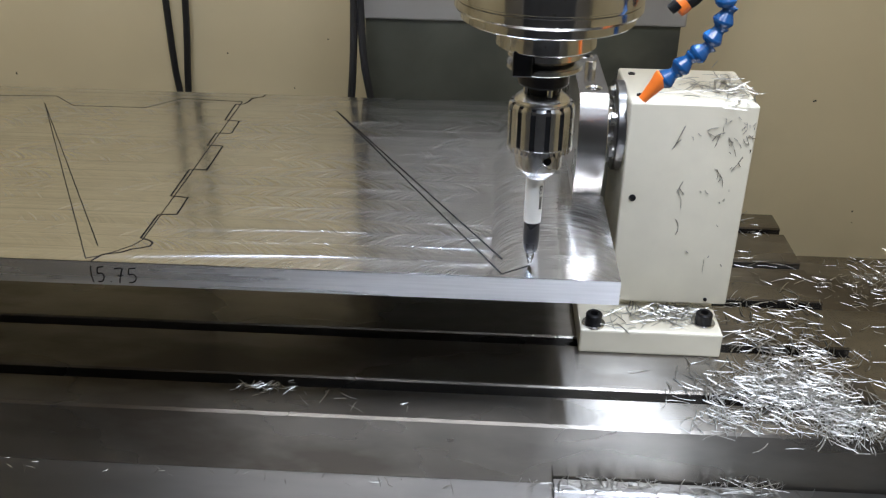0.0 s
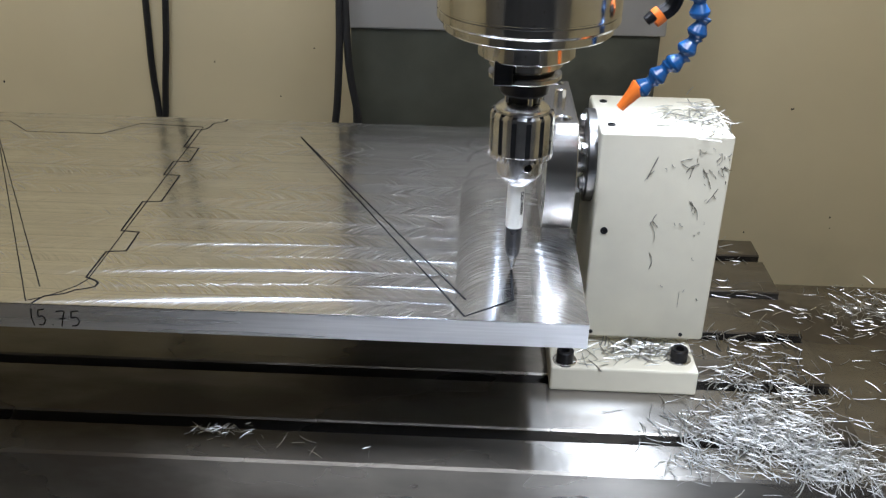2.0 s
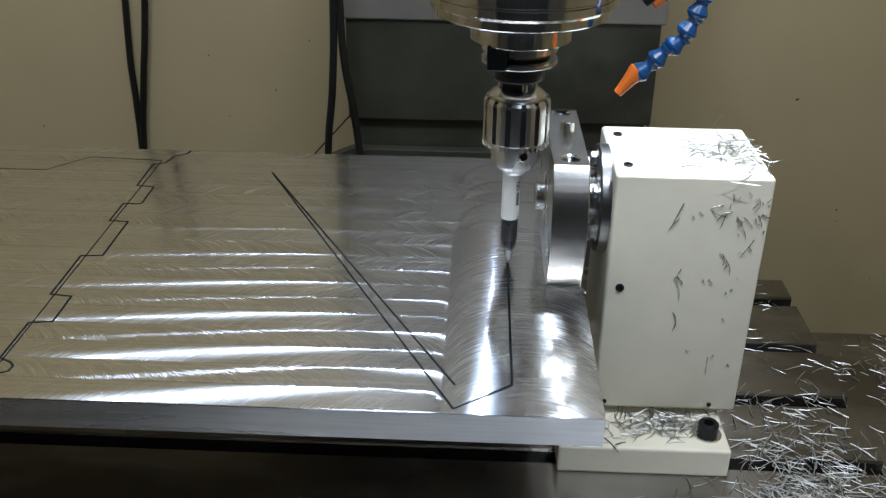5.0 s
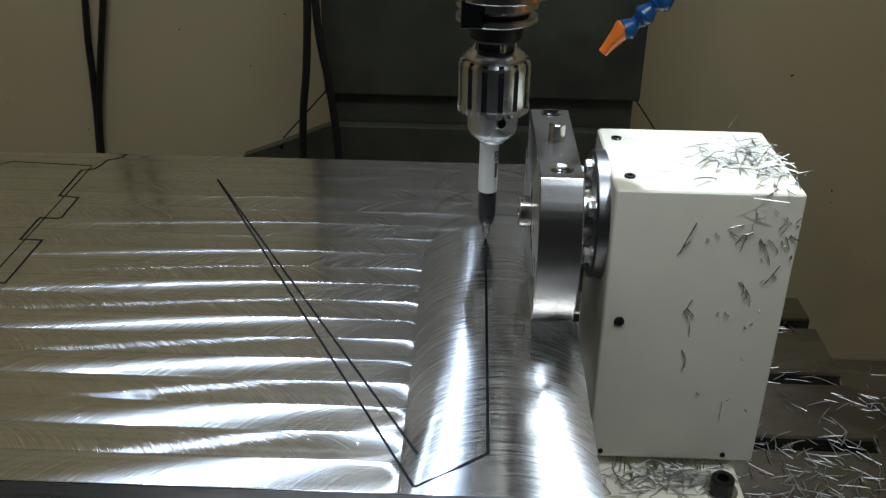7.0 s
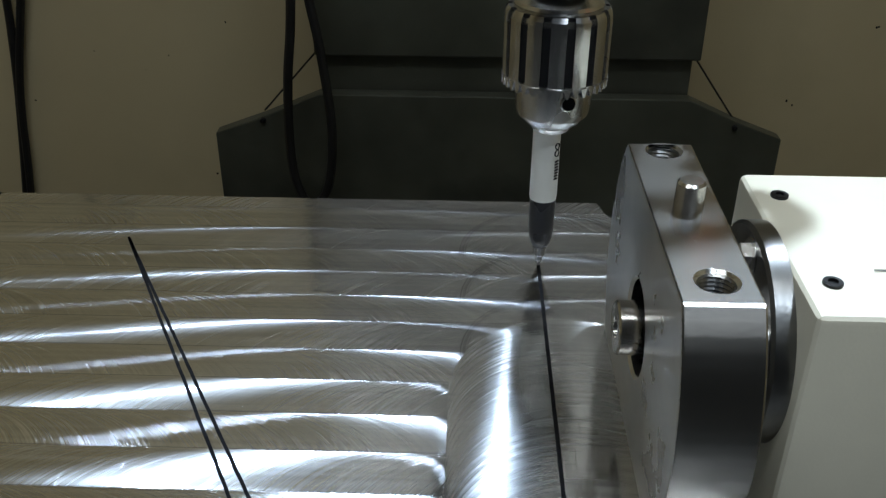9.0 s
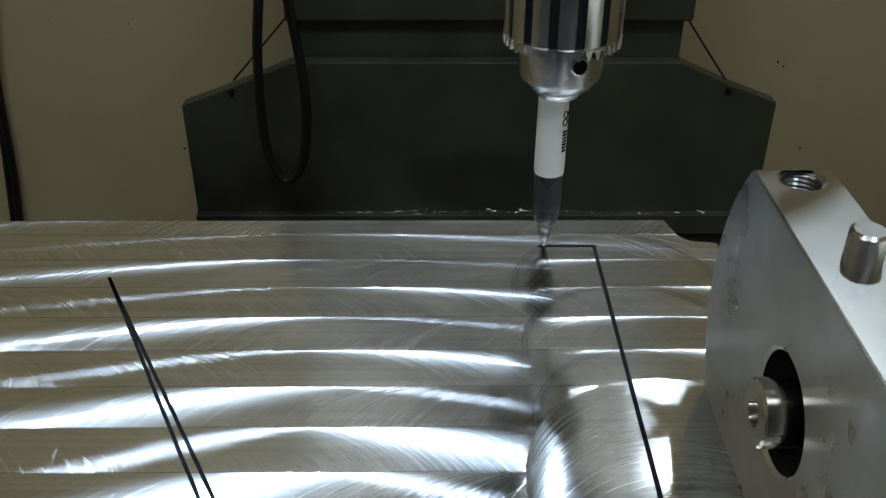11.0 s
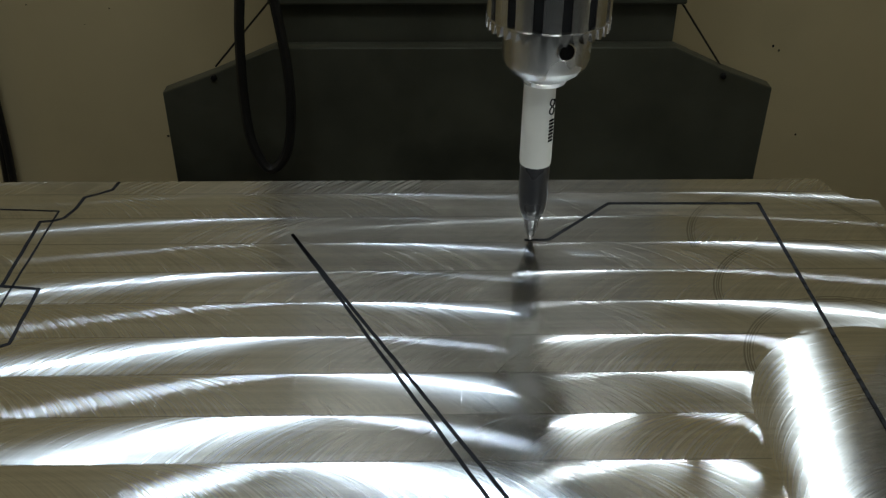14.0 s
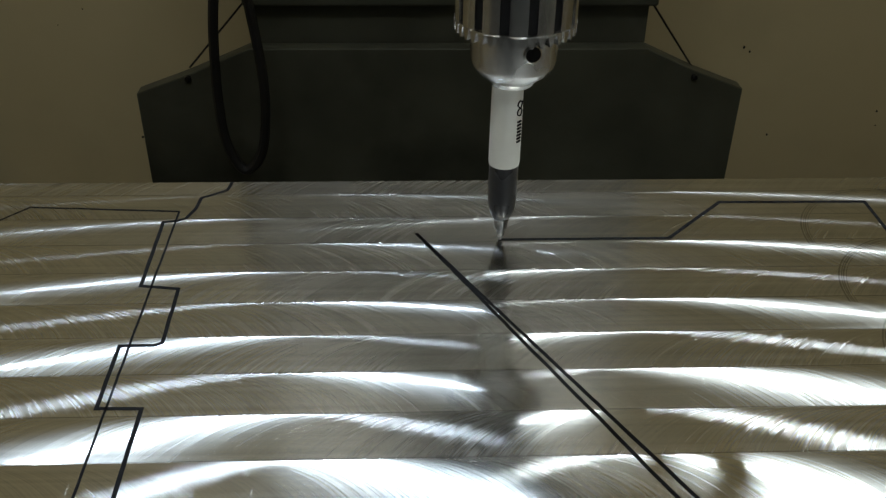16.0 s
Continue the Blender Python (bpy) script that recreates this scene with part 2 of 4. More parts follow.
def turned_aluminium(at, strength=0.75):
    """Aluminium faced on a lathe: fine rings about the x axis through at, which draw the light out into rays."""
    m = bpy.data.materials.new("turned_aluminium")
    m.use_nodes = True
    nt = m.node_tree
    bsdf = nt.nodes["Principled BSDF"]
    bsdf.inputs["Metallic"].default_value = 1.0
    coord = nt.nodes.new("ShaderNodeTexCoord")
    off = nt.nodes.new("ShaderNodeVectorMath")
    off.operation = "SUBTRACT"
    off.inputs[1].default_value = at
    nt.links.new(coord.outputs["Object"], off.inputs[0])
    flat = nt.nodes.new("ShaderNodeVectorMath")
    flat.operation = "MULTIPLY"
    flat.inputs[1].default_value = (0, 1, 1)
    nt.links.new(off.outputs[0], flat.inputs[0])
    span = nt.nodes.new("ShaderNodeVectorMath")
    span.operation = "LENGTH"
    nt.links.new(flat.outputs[0], span.inputs[0])
    ring = nt.nodes.new("ShaderNodeTexNoise")
    ring.noise_dimensions = "1D"
    ring.inputs["Scale"].default_value, ring.inputs["Detail"].default_value = 1500.0, 3.0
    nt.links.new(span.outputs["Value"], ring.inputs["W"])
    cloud = nt.nodes.new("ShaderNodeTexNoise")
    cloud.inputs["Scale"].default_value, cloud.inputs["Detail"].default_value = 45.0, 4.0
    nt.links.new(coord.outputs["Object"], cloud.inputs["Vector"])
    tone = nt.nodes.new("ShaderNodeValToRGB")
    tone.color_ramp.elements[0].position, tone.color_ramp.elements[1].position = 0.3, 0.7
    tone.color_ramp.elements[0].color, tone.color_ramp.elements[1].color = (0.44, 0.43, 0.415, 1), (0.58, 0.57, 0.55, 1)
    nt.links.new(cloud.outputs["Fac"], tone.inputs[0])
    nt.links.new(tone.outputs[0], bsdf.inputs["Base Color"])
    rough = nt.nodes.new("ShaderNodeMapRange")
    rough.inputs["To Min"].default_value, rough.inputs["To Max"].default_value = 0.22, 0.36
    nt.links.new(cloud.outputs["Fac"], rough.inputs["Value"])
    nt.links.new(rough.outputs[0], bsdf.inputs["Roughness"])
    bsdf.inputs["Anisotropic"].default_value, bsdf.inputs["Anisotropic Rotation"].default_value = strength, 0.25
    round_it = nt.nodes.new("ShaderNodeVectorMath")
    round_it.operation = "CROSS_PRODUCT"
    round_it.inputs[0].default_value = (1, 0, 0)
    nt.links.new(flat.outputs[0], round_it.inputs[1])
    nt.links.new(round_it.outputs[0], bsdf.inputs["Tangent"])
    bump = nt.nodes.new("ShaderNodeBump")
    bump.inputs["Strength"].default_value, bump.inputs["Distance"].default_value = 0.25, 0.0001
    nt.links.new(ring.outputs["Fac"], bump.inputs["Height"])
    nt.links.new(bump.outputs[0], bsdf.inputs["Normal"])
    return m


ALU_MILLED = milled_aluminium()
ALU_TURNED = turned_aluminium((0.0, 0.0, 0.074))
ALU = material("aluminium", (0.50, 0.485, 0.46), 0.25, 1.0, 0.07, 26, 0.03, 500, 0.03, stain=(0.42, 0.405, 0.385), stain_scale=7, stain_at=0.48)
ALU_EDGE = material("aluminium_sawn_edge", (0.80, 0.80, 0.80), 0.30, 1.0, 0.08, 90, 0.12, 600, 0.06, stretch=(0.15, 1, 4), lay=0.9)
STEEL = material("machined_steel", (0.55, 0.54, 0.52), 0.22, 1.0, 0.15, 60, 0.08, 500, 0.08)
# real dark steel, and also the painted shade inside the disc's holes
DARK_STEEL_AND_BORE_SHADE = material("dark_steel_and_bore_shade", (0.22, 0.22, 0.22), 0.28, 1.0, 0.2, 60, 0.06, 500, 0.08)
CHROME = material("polished_steel", (0.56, 0.555, 0.54), 0.11, 1.0, 0.12, 40, 0.03, 300, 0.06, stain=(0.16, 0.09, 0.05), stain_scale=240, stain_at=0.665)
CHUCK = material("chuck_steel", (0.58, 0.58, 0.575), 0.26, 1.0, 0.12, 80, 0.05, 500, 0.06)
OXIDE = material("black_oxide", (0.02, 0.02, 0.022), 0.35, 0.6, 0.2, 60, 0.05, 300)
# near-black colour that stands for the shade inside a hole
HOLE_SHADE = material("hole_shade", (0.006, 0.006, 0.006), 0.8, 0.0, 0.2, 60)
# dark tone painting the shade in grooves; also colours the dried splashes
GROOVE_SHADE_AND_SPLASH = material("groove_shade_and_splash", (0.02, 0.02, 0.021), 0.4, 0.2, 0.2, 60)
TABLE = material("table_iron", (0.24, 0.225, 0.20), 0.27, 0.95, 0.25, 22, 0.10, 420, 0.08, stretch=(0.4, 1, 1), stain=(0.15, 0.135, 0.115), stain_scale=13, stain_at=0.50, lay=0.9)
LEDGE = material("way_cover_steel", (0.44, 0.44, 0.435), 0.30, 1.0, 0.15, 18, 0.06, 200, 0.08, stretch=(0.3, 1, 1), stain=(0.36, 0.35, 0.33), stain_scale=12, lay=0.9)
CREAM = material("cream_paint", (0.72, 0.685, 0.56), 0.42, 0.0, 0.04, 30, 0.06, 700, 0.06, stain=(0.63, 0.59, 0.46), stain_scale=14, stain_at=0.62)
WALL = material("enclosure_paint", (0.60, 0.515, 0.318), 0.4, 0.0, 0.05, 5, 0.05, 120, 0.06, stain=(0.53, 0.455, 0.28), stain_scale=3.5, stain_at=0.58)
PANEL = material("column_panel", (0.37, 0.36, 0.335), 0.32, 0.4, 0.06, 9, 0.04, 150, 0.08)
# dark grey way covers; on the column it paints in a dark reflection
DARK = material("dark_cover_steel_and_reflection", (0.085, 0.088, 0.068), 0.42, 0.3, 0.2, 14, 0.06, 180, 0.08, stain=(0.042, 0.043, 0.034), stain_scale=5)
RUBBER = material("black_rubber", (0.012, 0.012, 0.013), 0.45, 0.0, 0.2, 60, 0.1, 300)
BLUE = material("blue_plastic", (0.008, 0.065, 0.21), 0.3, 0.0, 0.12, 60, 0.05, 200)
ORANGE = material("orange_plastic", (0.85, 0.20, 0.025), 0.35, 0.0, 0.08, 60, 0.05, 200)
WHITE = material("white_plastic", (0.72, 0.71, 0.66), 0.35, 0.0, 0.04, 60)
BARREL = material("dark_grey_plastic", (0.022, 0.022, 0.025), 0.3, 0.0, 0.1, 60)
INK = material("black_ink", (0.008, 0.008, 0.009), 0.85, 0.0, 0.3, 300)
CHIP = material("aluminium_chip", (0.44, 0.44, 0.42), 0.40, 1.0, 0.2, 120)
INK.node_tree.nodes["Principled BSDF"].inputs["Specular IOR Level"].default_value = 0.1
for m in (HOLE_SHADE, GROOVE_SHADE_AND_SPLASH):
    m.node_tree.nodes["Principled BSDF"].inputs["Specular IOR Level"].default_value = 0.08
WET_CHIP = material("oily_chip", (0.36, 0.35, 0.33), 0.3, 1.0, 0.3, 120)
SHOP = material("shop_wall_paint", (0.19, 0.185, 0.18), 0.7, 0.0, 0.08, 3)
FLOOR = material("shop_concrete", (0.16, 0.155, 0.15), 0.7, 0.0, 0.15, 8, 0.2, 60)

# ---- building tools ----
ORIGIN = {}
MOVERS = []
DRAGGED = []


def thing(name, at, label, category, group="", kind="", moves=False):
    ob = new(name)
    ob.location = at
    ORIGIN[ob.name] = Vector(at)
    tagged(ob, label, category, group, kind)
    if moves:
        MOVERS.append((ob, Vector(at)))
    return ob


def part(name, bm, mat, parent=None, label="", smooth=19):
    """One mesh object. With a parent it becomes a part of that thing; the bmesh is given in place."""
    mesh = bpy.data.meshes.new(name)
    bm.normal_update()
    bm.to_mesh(mesh)
    bm.free()
    mesh.materials.append(mat)
    ob = new(name, mesh)
    at = Vector((0, 0, 0))
    if parent:
        at = ORIGIN[parent.name]
        ob.parent = parent
        mesh.transform(Matrix.Translation(-at))
    ORIGIN[ob.name] = at
    if smooth:
        mesh.polygons.foreach_set("use_smooth", [True] * len(mesh.polygons))
        mesh.set_sharp_from_angle(angle=radians(smooth))
    if label:
        ob["label"] = label
    return ob


def box(x0, x1, y0, y1, z0, z1, bevel=0.0, seg=2):
    bm = bmesh.new()
    bmesh.ops.create_cube(bm, size=1)
    bmesh.ops.transform(bm, verts=bm.verts, matrix=Matrix.Translation(((x0 + x1) / 2, (y0 + y1) / 2, (z0 + z1) / 2)) @ Matrix.Diagonal((x1 - x0, y1 - y0, z1 - z0, 1)))
    if bevel:
        bmesh.ops.bevel(bm, geom=bm.edges[:], offset=bevel, segments=seg, affect="EDGES", profile=0.5)
    return bm


def lathe(profile, m=None, n=64):
    """Turns (radius, height) pairs about z; m then places it."""
    bm = bmesh.new()
    rings = []
    for r, z in profile:
        if r < 1e-6:
            rings.append([bm.verts.new((0, 0, z))])
        else:
            rings.append([bm.verts.new((r * math.cos(2 * math.pi * i / n), r * math.sin(2 * math.pi * i / n), z)) for i in range(n)])
    for a, b in zip(rings, rings[1:]):
        for i in range(n):
            j = (i + 1) % n
            quad = [a[i % len(a)], a[j % len(a)], b[j % len(b)], b[i % len(b)]]
            quad = list(dict.fromkeys(quad))
            if len(quad) > 2:
                bm.faces.new(quad)
    bmesh.ops.recalc_face_normals(bm, faces=bm.faces[:])
    if m:
        bmesh.ops.transform(bm, verts=bm.verts, matrix=m)
    return bm


def prism(points, axis, a, b, bevel=0.0):
    """A polygon of pairs pushed along an axis: axis 0 takes (y, z), 1 takes (x, z), 2 takes (x, y)."""
    bm = bmesh.new()

    def at(p, h):
        return {0: (h, p[0], p[1]), 1: (p[0], h, p[1]), 2: (p[0], p[1], h)}[axis]

    lo = [bm.verts.new(at(p, a)) for p in points]
    hi = [bm.verts.new(at(p, b)) for p in points]
    bm.faces.new(lo), bm.faces.new(hi)
    for i in range(len(points)):
        j = (i + 1) % len(points)
        bm.faces.new((lo[i], lo[j], hi[j], hi[i]))
    bmesh.ops.recalc_face_normals(bm, faces=bm.faces[:])
    if bevel:
        bmesh.ops.bevel(bm, geom=bm.edges[:], offset=bevel, segments=2, affect="EDGES", profile=0.5)
    return bm


def smooth_path(points, steps=8):
    pts = [Vector(p) for p in points]
    out = []
    for i in range(len(pts) - 1):
        p0, p1, p2, p3 = pts[max(i - 1, 0)], pts[i], pts[i + 1], pts[min(i + 2, len(pts) - 1)]
        for k in range(steps):
            t = k / steps
            out.append(0.5 * ((2 * p1) + (p2 - p0) * t + (2 * p0 - 5 * p1 + 4 * p2 - p3) * t * t + (3 * p1 - p0 - 3 * p2 + p3) * t ** 3))
    return out + [pts[-1]]


def tube(points, radius, n=10):
    bm = bmesh.new()
    rings = []
    for i, p in enumerate(points):
        d = (points[min(i + 1, len(points) - 1)] - points[max(i - 1, 0)]).normalized()
        side = d.cross(Vector((0.123, 1, 0.05))).normalized()
        up = d.cross(side)
        r = radius(i / (len(points) - 1)) if callable(radius) else radius
        rings.append([bm.verts.new(p + r * (math.cos(2 * math.pi * k / n) * side + math.sin(2 * math.pi * k / n) * up)) for k in range(n)])
    for a, b in zip(rings, rings[1:]):
        for k in range(n):
            bm.faces.new((a[k], a[(k + 1) % n], b[(k + 1) % n], b[k]))
    bm.faces.new(rings[0]), bm.faces.new(rings[-1])
    bmesh.ops.recalc_face_normals(bm, faces=bm.faces[:])
    return bm


def join(target, other):
    mesh = bpy.data.meshes.new("scratch")
    other.to_mesh(mesh)
    other.free()
    target.from_mesh(mesh)
    bpy.data.meshes.remove(mesh)
    return target


def setting(name, bm, mat, label, category="wall"):
    return tagged(part(name, bm, mat, smooth=30), label, category, kind="structure")


# ---- the enclosure and the shop round it ----
WALL_Y = 0.60
TOP = -0.151  # table top
setting("wall_back", box(-1.4, 1.1, WALL_Y, WALL_Y + 0.03, -0.9, 1.6), WALL, "cream painted sheet-metal back wall of the machine")
setting("wall_left", box(-1.43, -1.4, -1.0, WALL_Y + 0.03, -0.9, 1.6), WALL, "cream painted sheet-metal side wall of the machine")
setting("wall_right", box(1.1, 1.13, -1.0, WALL_Y + 0.03, -0.9, 1.6), WALL, "cream painted sheet-metal side wall of the machine")
setting("ceiling", box(-1.43, 1.13, -1.0, WALL_Y + 0.03, 1.6, 1.63), WALL, "cream painted roof of the machine enclosure", "ceiling")
setting("wall_shop", box(-3.5, 3.5, -3.03, -3.0, -1.2, 2.2), SHOP, "plain grey workshop wall behind the open machine door")
setting("floor", box(-3.5, 3.5, -3.0, 0.63, -1.25, -1.2), FLOOR, "grey concrete workshop floor", "floor")
# out of view; cream is assumed, to reflect light into the front faces
setting("floor_pan", box(-1.4, 1.1, -1.0, WALL_Y, -0.93, -0.9), WALL, "unseen chip pan in the bottom of the machine, made cream to reflect light", "chip pan")

setting("wall_front_left", box(-1.43, -0.62, -1.03, -1.0, -0.9, 1.6), SHOP, "grey sliding door panel of the machine, pushed open", "door panel")
setting("wall_front_right", box(0.55, 1.13, -1.03, -1.0, -0.9, 1.6), SHOP, "grey sliding door panel of the machine, pushed open", "door panel")


def specks():
    """Small dark splashes dried on the back wall."""
    rng = random.Random(21)
    bm = bmesh.new()
    spots = [(-0.391, -0.018), (-0.253, 0.005), (-0.370, -0.103), (-0.398, -0.120), (0.320, -0.145), (0.327, -0.150), (0.40, -0.06)]
    spots += [(rng.choice((-1, 1)) * rng.uniform(0.24, 0.75), rng.uniform(-0.35, 0.25)) for _ in range(34)]
    for x, z in spots:
        r = rng.uniform(0.0006, 0.0016)
        join(bm, lathe([(0, 0.0008), (r * 0.7, 0.0006), (r, 0), (0, 0)], pose(x, WALL_Y - 0.0001, z, 90) @ Matrix.Diagonal((1, rng.uniform(0.6, 1.5), 1, 1)), 7))
    return tagged(part("dried_splashes", bm, GROOVE_SHADE_AND_SPLASH), "small dark splashes dried on the back wall", "splashes", kind="stuff")


specks()

# column behind the spindle
column = thing("column_cover", (0, WALL_Y, -0.1), "sheet-steel column cover, dark reflection painted into its lower part, with a lighter upper panel", "machine cover")
# stainless below the seam; the dark it mirrors is put into its colour
part("lower_panel", box(-0.184, 0.183, 0.459, WALL_Y, -0.052, 0.075, 0.002), DARK, column)
part("upper_panel", box(-0.189, 0.188, 0.455, WALL_Y, 0.071, 1.598, 0.002), PANEL, column, "lighter grey stainless upper panel")
part("skirt", box(-0.179, 0.177, 0.468, WALL_Y, -0.094, -0.050, 0.001), DARK, column)
shroud = thing("way_cover", (0, 0.52, -0.9), "dark gabled steel way cover behind the table", "machine cover")
part("shell", prism([(-0.284, -0.899), (-0.284, -0.128), (-0.236, -0.110), (-0.18, -0.086), (0.175, -0.086), (0.221, -0.107), (0.268, -0.125), (0.268, -0.899)], 1, 0.446, 0.462, 0.001), DARK, shroud)
part("back_box", box(-0.180, 0.176, 0.4625, WALL_Y - 0.001, -0.899, -0.0945, 0.001), DARK, shroud)
part("lip", box(-0.284, 0.268, 0.4365, 0.4455, -0.262, -0.240, 0.001), DARK, shroud)
for sx, ex in ((-0.236, -0.181), (0.221, 0.176)):
    part("edge_strip", tube([Vector((sx, 0.458, -0.108)), Vector((ex * 1.02, 0.4665, -0.052))], 0.0009, 6), RUBBER, shroud)
    part("screw", lathe([(0, 0.004), (0.0024, 0.003), (0.003, 0), (0, 0)], pose(sx, 0.4462, -0.113, 90), 12), OXIDE, shroud)

# cables that hang on the back wall
for pts in (
    [(-0.475, 0.592, 0.30), (-0.4665, 0.592, 0.05), (-0.463, 0.592, -0.03), (-0.458, 0.592, -0.08), (-0.452, 0.592, -0.16), (-0.447, 0.592, -0.30), (-0.445, 0.592, -0.5)],
    [(-0.436, 0.590, 0.30), (-0.440, 0.590, 0.05), (-0.446, 0.590, -0.06), (-0.449, 0.590, -0.16), (-0.440, 0.590, -0.30), (-0.440, 0.590, -0.5)],
    [(-0.190, 0.42, 0.30), (-0.191, 0.42, 0.10), (-0.196, 0.42, 0.0), (-0.203, 0.42, -0.06), (-0.206, 0.42, -0.12), (-0.203, 0.42, -0.165), (-0.190, 0.42, -0.192), (-0.172, 0.42, -0.172), (-0.165, 0.42, -0.11), (-0.172, 0.42, -0.03), (-0.181, 0.42, 0.03), (-0.184, 0.42, 0.10), (-0.188, 0.42, 0.30)],
):
    hose = thing("cable", pts[0], "black rubber cable hanging against the back of the machine", "cable", "hanging cables")
    part("jacket", tube(smooth_path(pts), 0.0045), RUBBER, hose)
    if pts[0][0] < -0.4:
        DRAGGED.append((hose, Vector(pts[0])))

# ---- spindle, chuck and pen ----
head = thing("spindle_head", (0, 0, 0.18), "polished steel spindle nose with fine rust specks", "spindle")
part("casting", box(-0.075, 0.075, -0.075, 0.454, 0.90, 1.0, 0.01), PANEL, head)
part("nose", lathe([(0, 0.902), (0.066, 0.902), (0.0640, 0.30), (0.0636, 0.2056), (0.0626, 0.2050), (0.0626, 0.2040), (0.0636, 0.2034), (0.0636, 0.1985), (0.0622, 0.1965), (0.0592, 0.1960), (0.0590, 0.1905), (0.0580, 0.1895), (0.0352, 0.1885), (0.0345, 0.1860), (0.0345, 0.1725), (0.0335, 0.1715), (0, 0.1715)], None, 128), CHROME, head)
for k in range(6):
    a = math.radians(20 + 60 * k)
    part("nose_screw", lathe([(0, -0.0006), (0.0026, -0.0006), (0.0028, -0.0016), (0.0044, -0.0018), (0.0050, -0.0010), (0.0050, 0.001), (0, 0.001)], pose(0.0475 * math.cos(a), 0.0475 * math.sin(a), 0.1892), 20), OXIDE, head)
holder = thing("tool_holder", (0, 0, 0.13), "steel tool holder with a black collar in the spindle", "tool holder")
part("upper_flange", lathe([(0, 0.1713), (0.0255, 0.1713), (0.0262, 0.1706), (0.0262, 0.1650), (0.0225, 0.1636), (0.0215, 0.1622), (0, 0.1622)]), STEEL, holder)
# steel groove, darkened by colour in place of its shade
part("gripping_groove", lathe([(0, 0.1622), (0.0208, 0.1622), (0.0208, 0.1600), (0, 0.1600)]), GROOVE_SHADE_AND_SPLASH, holder, "gripping groove with its shade painted dark")
part("lower_flange", lathe([(0, 0.1602), (0.0220, 0.1602), (0.0262, 0.1588), (0.0262, 0.1562), (0.0255, 0.1553), (0, 0.1553)]), STEEL, holder)
part("drive_key", box(-0.0225, -0.0095, -0.0285, -0.018, 0.1560, 0.1735, 0.001), OXIDE, holder, "black drive key")
part("drive_key", box(0.0095, 0.0225, 0.018, 0.0325, 0.1560, 0.1735, 0.001), OXIDE, holder, "black drive key")
part("collar", lathe([(0, 0.1556), (0.0178, 0.1556), (0.0180, 0.1545), (0.0178, 0.1452), (0.0168, 0.1435), (0.0115, 0.1425), (0.0110, 0.1360), (0, 0.1360)]), OXIDE, holder, "black oxide collar")
chuck = thing("drill_chuck", (0, 0, 0.07), "keyed steel drill chuck with a fluted sleeve and toothed ring", "chuck")
part("crown", lathe([(0, 0.1385), (0.0120, 0.1385), (0.0135, 0.1380), (0.0190, 0.1338), (0.0196, 0.1322), (0.0192, 0.1300), (0, 0.1300)]), CHUCK, chuck)
# dark ring painting the shade in the gap below the crown
part("crown_groove", lathe([(0.0188, 0.1300), (0.0190, 0.1312), (0.0218, 0.1310), (0.0219, 0.1298)]), GROOVE_SHADE_AND_SPLASH, chuck, "gap under the crown, its shade painted dark")
for k in range(4):
    a = math.radians(-70 + 90 * k)
    part("stud", lathe([(0, 0.1425), (0.0018, 0.1425), (0.0020, 0.1418), (0.0020, 0.1375), (0, 0.1375)], pose(0.0125 * math.cos(a), 0.0125 * math.sin(a), 0), 12), STEEL, chuck)


def fluted_sleeve():
    bm = bmesh.new()
    n = 14
    prof = []
    for i in range(n):
        a = 2 * math.pi * (i + 0.369) / n
        for da, r in ((-0.146, 0.0235), (-0.05, 0.02365), (0.05, 0.02365), (0.146, 0.0235), (0.152, 0.0217), (0.297, 0.0217)):
            prof.append((r, a + da))
    rings = []
    for z, k in ((0.1312, 0.93), (0.1292, 0.985), (0.1270, 1), (0.1010, 1), (0.1000, 0.985), (0.0995, 0.96)):
        rings.append([bm.verts.new((r * k * math.cos(a), r * k * math.sin(a), z)) for r, a in prof])
    for p, q in zip(rings, rings[1:]):
        for i in range(len(p)):
            j = (i + 1) % len(p)
            bm.faces.new((p[i], p[j], q[j], q[i]))
    bm.faces.new(rings[0]), bm.faces.new(rings[-1])
    bmesh.ops.recalc_face_normals(bm, faces=bm.faces[:])
    return bm


part("sleeve", fluted_sleeve(), CHUCK, chuck)
# dark strips laid in the steel flutes as painted shade
flute = part("flute", box(-0.0005, 0.0001, -0.0030, 0.0030, 0.1012, 0.1268), GROOVE_SHADE_AND_SPLASH, chuck, "flute floor with its shade painted dark")
for i in range(14):
    a = 2 * math.pi * (i + 0.869) / 14
    ob = flute if i == 0 else flute.copy()
    if i:
        scene.collection.objects.link(ob)
    ob.matrix_basis = pose(0.0222 * math.cos(a), 0.0222 * math.sin(a), 0, 0, 0, math.degrees(a))


def tooth_ring():
    bm = bmesh.new()
    n = 38
    for i in range(n):
        a = 2 * math.pi * i / n
        t = prism([(-0.0015, 0.0), (0.0015, 0.0), (0.0005, -0.0040), (-0.0005, -0.0040)], 1, 0.0190, 0.0238)
        bmesh.ops.transform(t, verts=t.verts, matrix=pose(0, 0, 0.1002, 0, 0, math.degrees(a)))
        join(bm, t)
    return join(bm, lathe([(0, 0.1008), (0.0233, 0.1008), (0.0233, 0.0996), (0.0195, 0.0990), (0, 0.0990)], None, 64))


part("tooth_ring", tooth_ring(), CHUCK, chuck, "toothed ring under the sleeve", smooth=20)
